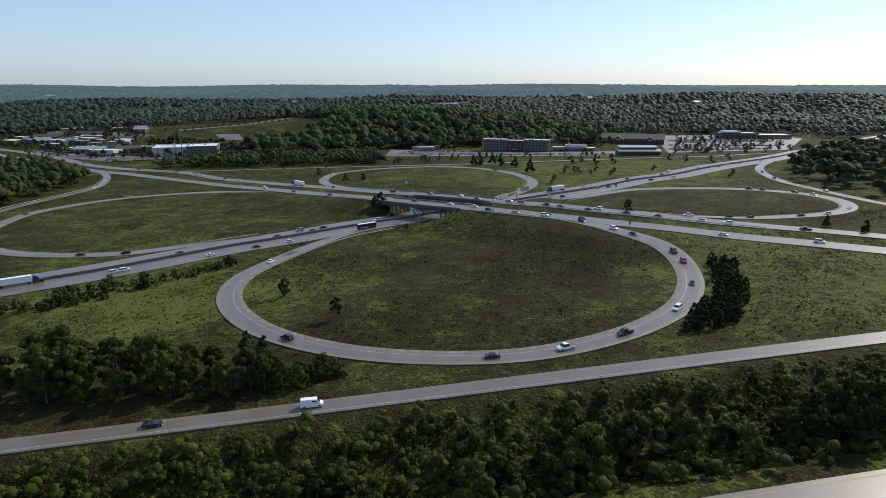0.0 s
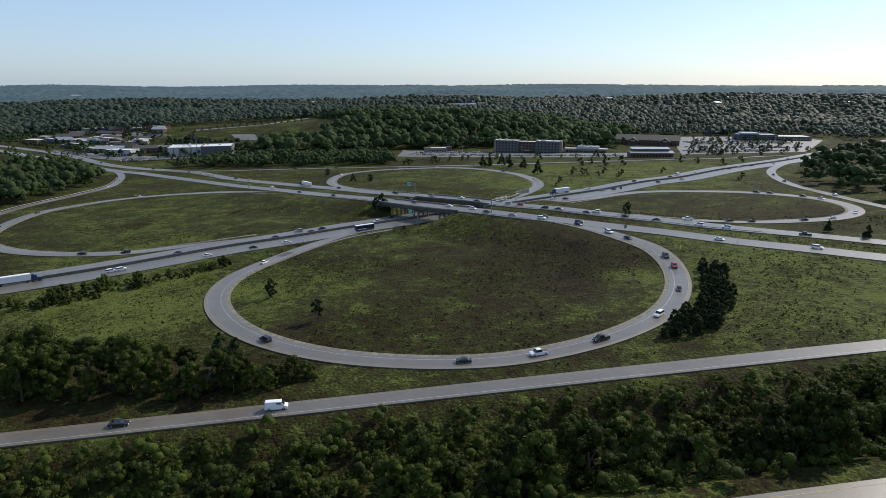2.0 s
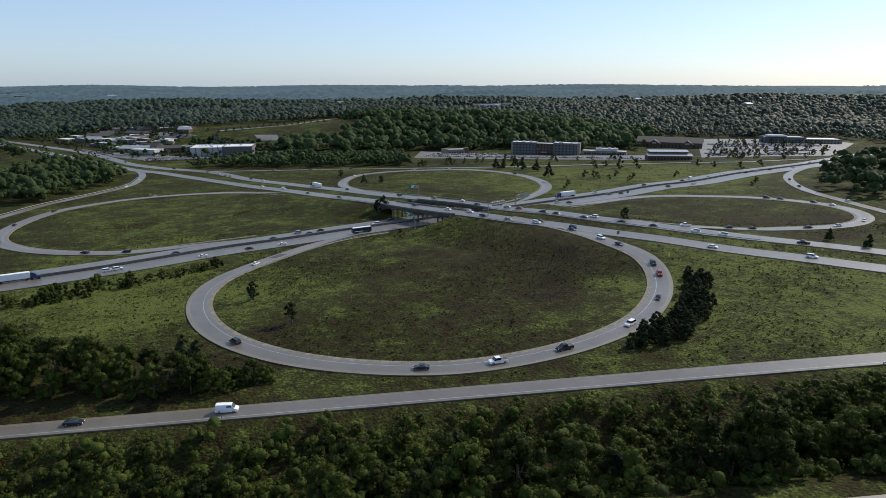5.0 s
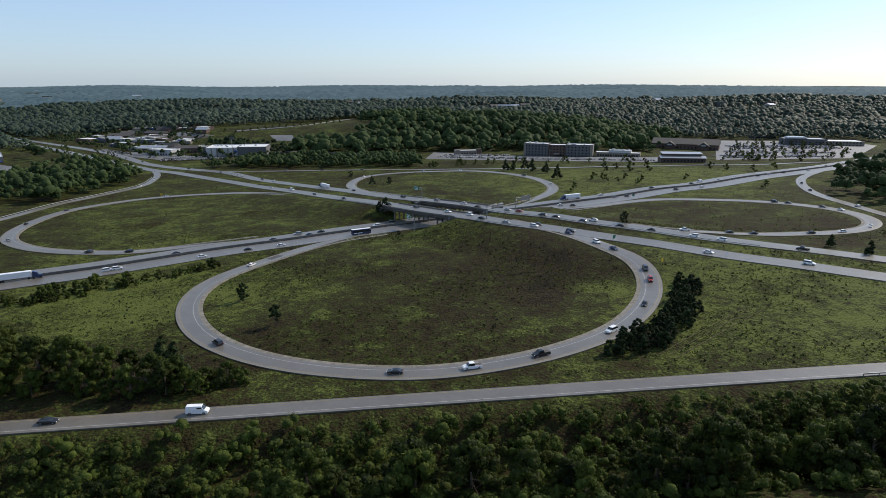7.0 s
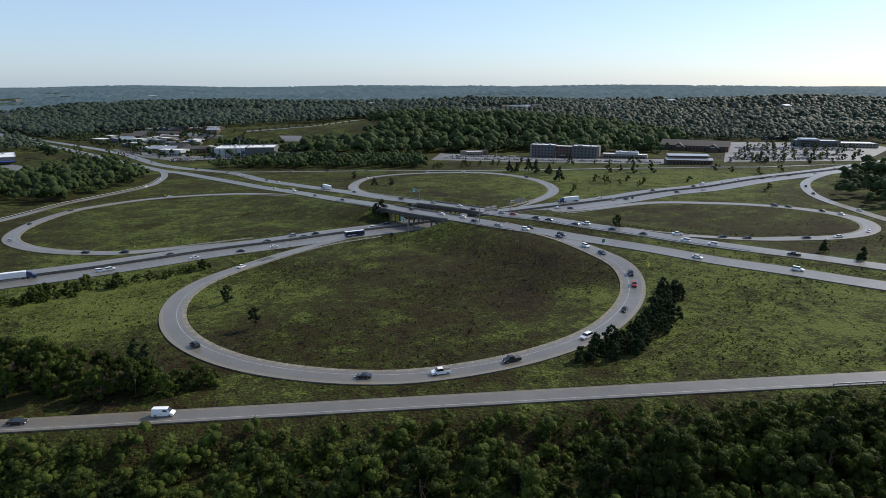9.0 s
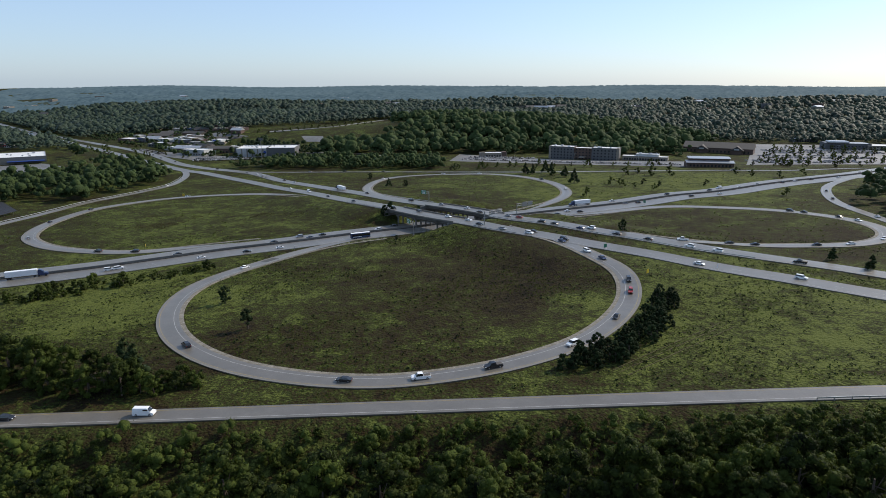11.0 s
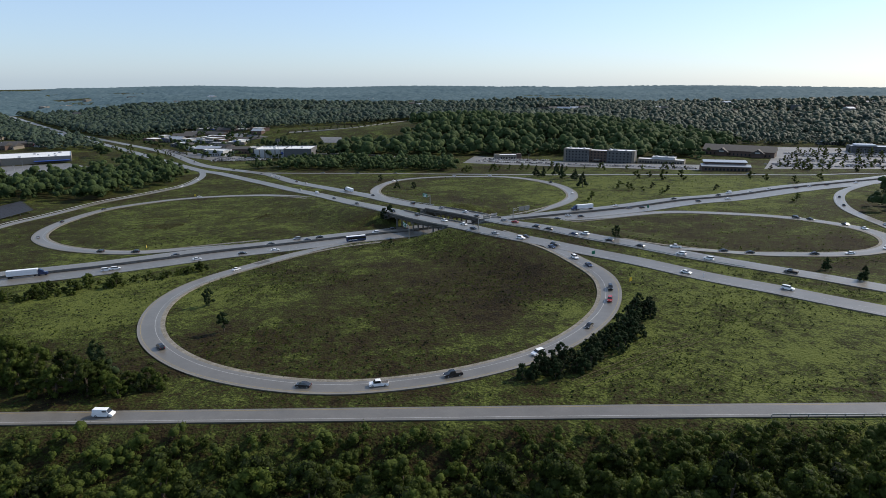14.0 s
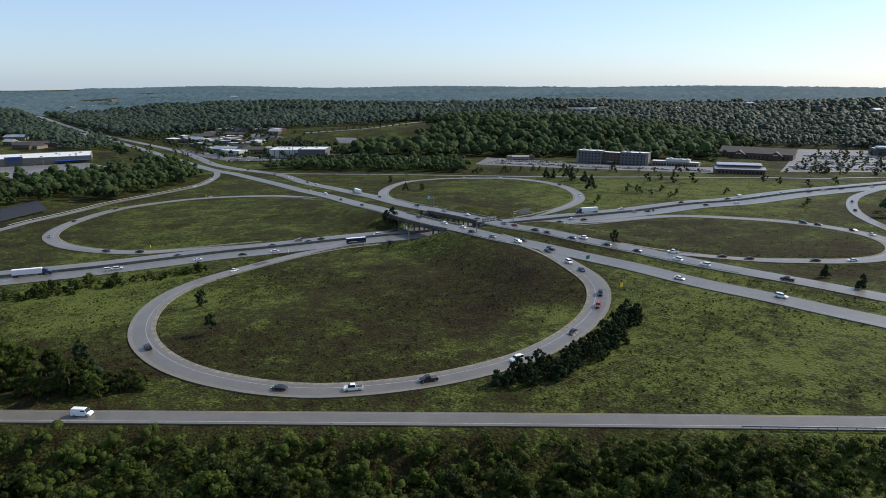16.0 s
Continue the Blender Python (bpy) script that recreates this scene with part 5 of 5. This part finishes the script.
# clusters of small commercial buildings and houses
rb = random.Random(11)
DISTRICT = [
    ((-610, 900), (-480, 985), 10), ((-600, 1020), (-500, 1050), 5), ((-770, 1160), (-590, 1260), 8), ((-560, 790), (-400, 880), 13), ((-640, 870), (-560, 930), 6), ((-690, 910), (-480, 1000), 12), ((-760, 1020), (-560, 1100), 9), ((-900, 760), (-720, 900), 7), ((-1000, 900), (-880, 1050), 5),
    ((420, 1130), (700, 1300), 5), ((-70, 1720), (60, 1800), 6), ((180, 1750), (250, 1800), 3), ((395, 1960), (500, 2000), 5), ((-1900, 1500), (-1000, 2500), 16), ((-900, 1700), (900, 2700), 24), ((500, 1400), (1900, 2600), 18),
]
for (xa, ya), (xb, yb), n in DISTRICT:
    for _ in range(n):
        x, y = rb.uniform(xa, xb), rb.uniform(ya, yb)
        if float(road_gap(np.array(x), np.array(y))) < 22:
            continue
        far = y > 1400
        length, deep, h = rb.uniform(16, 44), rb.uniform(12, 24), rb.uniform(4.5, 8.0) + (9 if y > 1700 else 3 if far else 0)
        turn = rb.uniform(-0.5, 0.5)
        pale = rb.random() < 0.6
        t, L = placed("shop" if pale else "house", x, y, x + length * math.cos(turn), y + length * math.sin(turn), "low commercial building with a pale flat roof among trees" if pale else "building with a dark pitched roof among trees")
        if pale:
            flat_block(t, 0, L, 0, deep, h, rb.choice((STUCCO, BRICK_DARK, WALL_WHITE, STUCCO_GREY)), ROOF_WHITE)
        else:
            part("wall", boxes((0, L, 0, deep, 0, h)), rb.choice((STUCCO, BRICK_DARK)), t)
            gable(t, 0, L, 0, deep, h, rb.uniform(3, 5), rb.choice((ROOF_DARK, ROOF_METAL)))
        if not far:
            window_grid(t, 1.5, L - 1.5, -0.05, 0.1, 1, 3, 4.0, 2.4, 2.0)
        if rb.random() < 0.15 and pale:
            part("fascia", boxes((L * 0.1, L * 0.6, -0.25, -0.05, h - 1.6, h - 0.2)), rb.choice((RED_PANEL, BLUE_PANEL)), t)


def lot(poly, label, lift=0.25):
    """A paved parking lot draped on the ground."""
    poly = [Vector((x, y)) for x, y in poly]
    bm = bmesh.new()
    vs = [bm.verts.new((p_.x, p_.y, 0)) for p_ in poly]
    bm.faces.new(vs)
    for _ in range(4):
        bmesh.ops.subdivide_edges(bm, edges=[e for e in bm.edges if e.calc_length() > 25], cuts=1, use_grid_fill=True)
    bmesh.ops.triangulate(bm, faces=bm.faces)
    for v in bm.verts:
        v.co.z = float(ground(v.co.x, v.co.y)) + lift
    bmesh.ops.recalc_face_normals(bm, faces=bm.faces)
    me = bpy.data.meshes.new("parking_lot")
    bm.to_mesh(me)
    bm.free()
    me.materials.append(LOT)
    return tagged(new("parking_lot", me), label, "parking lot", kind="structure")


MIXED_PAINT = leaf_material("parked_car_paint", (0.01, 0.01, 0.012), (0.4, 0.4, 0.4), 0.0, 1.0)


def parked(x0, y0, x1, y1, rows, cols, gap, seed, fill=0.8):
    """Rows of parked cars, too many to count: low bodies with cabins, joined."""
    r = np.random.default_rng(seed)
    d = np.array((x1 - x0, y1 - y0), float)
    d /= np.linalg.norm(d)
    nrm = np.array((-d[1], d[0]))
    verts, faces = [], []
    for j in range(rows):
        for i in range(cols):
            if r.random() > fill:
                continue
            c = np.array((x0, y0)) + d * (i * 2.8) + nrm * (j * gap + (j % 2) * -gap * 0.3)
            z = float(ground(*c)) + 0.3
            for half_w, back, front, zl, zh, k in ((0.92, -2.3, 2.3, 0.3, 0.95, 1.0), (0.85, -1.4, 0.9, 0.93, 1.5, 0.75)):
                b0 = len(verts)
                for zz, kk in ((zl, 1.0), (zh, k)):
                    for u, v in ((-half_w, back), (half_w, back), (half_w, front), (-half_w, front)):
                        q = c + d * u * kk + nrm * v * kk
                        verts.append((q[0], q[1], z + zz))
                faces += [tuple(b0 + q for q in f) for f in ((4, 5, 6, 7), (0, 1, 5, 4), (1, 2, 6, 5), (2, 3, 7, 6), (3, 0, 4, 7))]
    tagged(new("parked_cars", mesh_from("parked_cars", verts, faces, MIXED_PAINT)), "rows of parked cars in white, grey and dark paint", "parked cars", kind="stuff")


lot([(-70, 770), (205, 700), (222, 778), (130, 782), (48, 800), (-70, 850)], "paved car park in front of the hotel")
lot([(262, 735), (420, 775), (570, 1010), (560, 1090), (365, 1090), (318, 930)], "wide sunlit car park with rows of small trees")
lot([(-505, 505), (-450, 640), (-580, 700), (-672, 636)], "wide car park in front of the stores")
lot([(-400, 752), (-330, 772), (-370, 790), (-470, 830), (-520, 830), (-460, 780)], "car park between the shops")
lot([(-348, 973), (-310, 970), (-293, 936), (-325, 937)], "paved lot behind the box store")
lot([(-600, 1000), (-500, 960), (-440, 975), (-520, 1020)], "pale paved lot between low shops")
lot([(-560, 905), (-480, 880), (-470, 895), (-550, 925)], "car park beside the white-roofed shops")
lot([(-740, 1180), (-600, 1120), (-590, 1135), (-720, 1200)], "paved street through the town")
for lane in ([(-420, 1004), (-386, 1018), (-345, 1042), (-323, 1092), (-328, 1248), (-315, 1372)], [(-330, 812), (-300, 845), (-245, 850), (-185, 835), (-150, 800)]):
    tagged(new("road", strip_mesh("road", spline(lane, 8.0), 4.5, -4.5, ground, 0.5, SHOULDER)), "pale country lane along the edge of the field", "road", kind="structure")
parked(-55, 785, 200, 720, 2, 92, 11, 1, 0.85)
parked(-50, 806, 40, 800, 2, 30, 11, 2, 0.8)
parked(285, 770, 420, 795, 3, 46, 16, 3, 0.6)
parked(320, 850, 455, 870, 3, 46, 16, 4, 0.6)
parked(350, 930, 500, 950, 4, 52, 16, 5, 0.6)
parked(-590, 600, -500, 540, 4, 36, 15, 6, 0.55)
parked(-500, 620, -455, 590, 3, 18, 14, 7, 0.8)
parked(-400, 745, -320, 775, 3, 28, 12, 8, 0.7)
parked(-560, 850, -480, 800, 2, 30, 12, 9, 0.6)

# trees standing in the lots, on the far verges and in the meadows
small = YOUNG
for j in range(7):
    for i in range(12):
        x, y = 282 + 14 * i + 15 * j + rng.normal() * 2, 762 + 2.5 * i + 42 * j + rng.normal() * 3
        plant(small, x, y, rng.uniform(0.8, 1.7), rng.uniform(0, 6))
for k in range(45):
    u = rng.uniform(0, 1)
    plant(small, -80 + 460 * u + rng.normal() * 3, 690 + rng.normal() * 7 + 40 * u, rng.uniform(0.7, 1.5), rng.uniform(0, 6))
for k in range(16):
    plant(small, -410 + 9 * k, 985 + 9 * k, 1.2, k)
for k in range(40):
    plant(small, rng.uniform(-640, -420), rng.uniform(760, 1000), rng.uniform(0.9, 1.5), k)
plant(LONE[1], 97, 324, 1.00, 0)
plant(PINE[1], 179, 287, 0.90, 1)
plant(PINE[1], 187, 271, 1.00, 2)
plant(PINE[0], -85, 546, 1.00, 3)
plant(LONE[1], -70, 547, 1.10, 4)
plant(LONE[1], -119, 600, 1.10, 5)
plant(PINE[0], 77, 556, 1.60, 6)
plant(PINE[0], 57, 619, 1.50, 7)
plant(PINE[0], 31, 635, 1.30, 8)
plant(PINE[0], 50, 642, 1.40, 9)
plant(PINE[0], 38, 633, 1.20, 10)
plant(PINE[0], 69, 606, 1.30, 11)
plant(YOUNG, 85, 480, 1.20, 12)
plant(YOUNG, 107, 550, 1.20, 13)
plant(YOUNG, 114, 545, 1.10, 14)
plant(YOUNG, 116, 537, 1.00, 15)
plant(YOUNG, 124, 528, 0.80, 16)
plant(YOUNG, 137, 512, 0.90, 17)
plant(YOUNG, 142, 522, 1.00, 18)
plant(YOUNG, 133, 546, 0.90, 19)
plant(YOUNG, 147, 607, 1.70, 20)
plant(YOUNG, 163, 609, 1.70, 21)
plant(YOUNG, 125, 616, 1.50, 22)
plant(YOUNG, 137, 625, 1.20, 23)
plant(YOUNG, 222, 481, 1.20, 24)
plant(YOUNG, 180, 536, 1.00, 25)
plant(YOUNG, 224, 624, 1.40, 26)
plant(YOUNG, 250, 588, 1.30, 27)
plant(YOUNG, 277, 613, 1.30, 28)
plant(YOUNG, 231, 600, 1.20, 29)
plant(LONE[1], -19, 321, 0.50, 30)
plant(LONE[0], -38, 381, 1.00, 31)
plant(LONE[1], -41, 377, 1.10, 32)

# ---------------------------------------------------------------- solar rows beside the left ramp
PANEL = paint("dark_solar_glass", (0.025, 0.026, 0.03), 0.6, 0.0, 0.12, 0.1)
for k in range(9):
    x, y = -322 - 5.6 * k, 346 + 4.2 * k
    t = thing("solar_array", Matrix.Translation((x, y, float(ground(x, y)))) @ Matrix.Rotation(math.radians(96), 4, "Z"), "long low row of dark solar panels on short steel posts", "solar array", "solar arrays")
    bm = boxes((0, 50, -1.5, 1.5, -0.06, 0.06))
    bm.transform(Matrix.Translation((0, 0, 0.7)) @ Matrix.Rotation(radians(5), 4, "X"))
    part("solar_panel", bm, PANEL, t)
    for i in range(6):
        part("post", rod(bmesh.new(), (2 + 9.0 * i, 0, -2.0), (2 + 9.0 * i, 0, 0.7), 0.1, sides=6), POST_STEEL, t)

# pond by the hotel
WATER, n_, l_, b_ = node_material("pond_water", 0.06, 0, 0.6)
b_.inputs["Base Color"].default_value = (0.03, 0.045, 0.045, 1)
bm = bmesh.new()
bmesh.ops.create_circle(bm, cap_ends=True, segments=28, radius=1)
bm.transform(Matrix.Translation((38, 975, float(ground(38, 975)) + 0.4)) @ Matrix.Diagonal((16, 48, 1, 1)))
me = bpy.data.meshes.new("pond")
bm.to_mesh(me)
bm.free()
me.materials.append(WATER)
tagged(new("pond", me), "still pond reflecting the pale sky", "pond", kind="structure")

# ---------------------------------------------------------------- weeds and tufts in the meadows
def tufts(name, count, x0, x1, y0, y1, size, per, leafmat, label, seed, patch=0.0):
    r = np.random.default_rng(seed)
    x, y = r.uniform(x0, x1, count * 2), r.uniform(y0, y1, count * 2)
    keep = road_gap(x, y) > 1.5
    if patch:
        keep &= np.sin(x / 17 + 1.7 * np.sin(y / 23)) + np.cos(y / 13 + np.sin(x / 9)) + r.normal(size=len(x)) * 0.5 > patch
    x, y = x[keep][:count], y[keep][:count]
    rad = size * r.uniform(0.5, 1.4, len(x))
    v = leaf_cloud(r, np.c_[x, y, ground(x, y) + rad * 0.35], rad, per, size * 0.4, 0.7)
    tagged(new(name, quad_mesh(name, v, leafmat)), label, "weeds", kind="stuff")


tufts("weeds", 3600, -170, 330, 125, 330, 0.52, 10, LEAF_PINE, "dark weeds and low bushes dotted over the meadow", 41, -0.3)
tufts("tall_grass", 14000, -170, 330, 125, 330, 0.42, 5, LEAF_LIGHT, "tufts of tall green grass", 42, 0.4)
DRY_LEAF = leaf_material("dry_stems", (0.03, 0.024, 0.012), (0.09, 0.073, 0.037), 0.2)
tufts("dry_grass", 5000, -170, 260, 125, 330, 0.36, 6, DRY_LEAF, "tufts of browned dry grass", 43, 0.2)
tufts("far_weeds", 1100, -270, 230, 300, 640, 0.7, 8, LEAF, "dark weeds dotted over the farther meadows", 44)


tufts("verge_grass", 9000, -170, 330, 118, 330, 0.3, 5, LEAF_LIGHT, "bright green grass growing along the verges", 45, -0.6)
# faint wheel tracks pressed into the right-hand meadow
DRY = ramp_material("pressed_dry_grass", [(0.05, 0.045, 0.02), (0.1, 0.088, 0.045)], [(0.4, 0.5), (3.0, 0.5)], 0.9, 0.1)
for off in (0.0, 2.0, 4.6):
    pth = spline([(116.4, 203.1), (96.9, 181.5), (81.1, 163.4)], 3.0)
    ob = new("wheel_track", strip_mesh("wheel_track", pth, off + 0.13, off - 0.13, ground, 0.12, DRY, 0.4))
    tagged(ob, "faint pale wheel track pressed into the grass", "track", kind="structure")

tufts("dry_patch", 1600, -225, -175, 350, 395, 0.42, 5, DRY_LEAF, "bare straw-coloured patch in the dry meadow", 46, 0.3)
tufts("dry_patch", 900, -140, -105, 380, 410, 0.42, 5, DRY_LEAF, "bare straw-coloured patch in the dry meadow", 47, 0.2)


def dead_shrub(x, y, size, seed):
    """Grey leafless shrub of forking twigs."""
    r = random.Random(seed)
    t = thing("dead_shrub", Matrix.Translation((x, y, float(ground(x, y)) - 0.1)), "grey leafless shrub at the edge of the trees", "shrub", "dead shrubs")
    bm = bmesh.new()
    for _ in range(16):
        a, lean = r.uniform(0, 6.28), r.uniform(0.2, 1.0)
        tip = Vector((math.cos(a) * lean, math.sin(a) * lean, r.uniform(0.6, 1.0))) * size
        rod(bm, (0, 0, 0), tip * 0.6, 0.06, 0.035, 5)
        for _ in range(6):
            rod(bm, tip * r.uniform(0.35, 0.6), tip + Vector((r.uniform(-1, 1), r.uniform(-1, 1), r.uniform(-0.2, 0.8))) * size * 0.35, 0.03, 0.012, 4)
    part("branch", bm, DEAD_WOOD, t)


DEAD_WOOD = paint("dead_wood", (0.16, 0.14, 0.12), 0.9, vary=0.2)
for x, y, s, k in ((-50, 137.5, 4.2, 1), (-44, 139, 3.4, 2), (-61, 137, 2.8, 3)):
    dead_shrub(x, y, s, k)


def light_pole(x, y, tall=11.0):
    t = thing("light_pole", Matrix.Translation((x, y, float(ground(x, y)))), "slim grey lamp post in a car park", "lamp post", "lamp posts")
    part("mast", rod(bmesh.new(), (0, 0, -0.3), (0, 0, tall), 0.14, 0.08, 8), STEEL, t)
    part("arm", boxes((-1.2, 1.2, -0.06, 0.06, tall - 0.1, tall + 0.04)), STEEL, t)
    for sgn in (1, -1):
        part("lamp_head", boxes((sgn * 1.3 - 0.4, sgn * 1.3 + 0.4, -0.2, 0.2, tall - 0.06, tall + 0.12), bevel=0.03), STEEL, t)
    return t


pole = light_pole(300, 790)
for x, y in ((340, 850), (390, 850), (360, 930), (430, 940), (470, 1010), (400, 1020), (10, 775), (80, 757), (150, 740), (-560, 600), (-520, 630), (-590, 640), (-385, 775), (-350, 783)):
    copy_thing(pole, Matrix.Translation((x, y, float(ground(x, y)))))
tall_sign = thing("pole_sign", Matrix.Translation((-318, 772, float(ground(-318, 772)))), "very tall pole with a small plain sign board", "sign")
part("mast", rod(bmesh.new(), (0, 0, -0.5), (0, 0, 27), 0.45, 0.3, 10), POST_STEEL, tall_sign)
part("board", boxes((-3.0, 3.0, -0.3, 0.3, 24.5, 27.5), bevel=0.05), STUCCO_GREY, tall_sign)
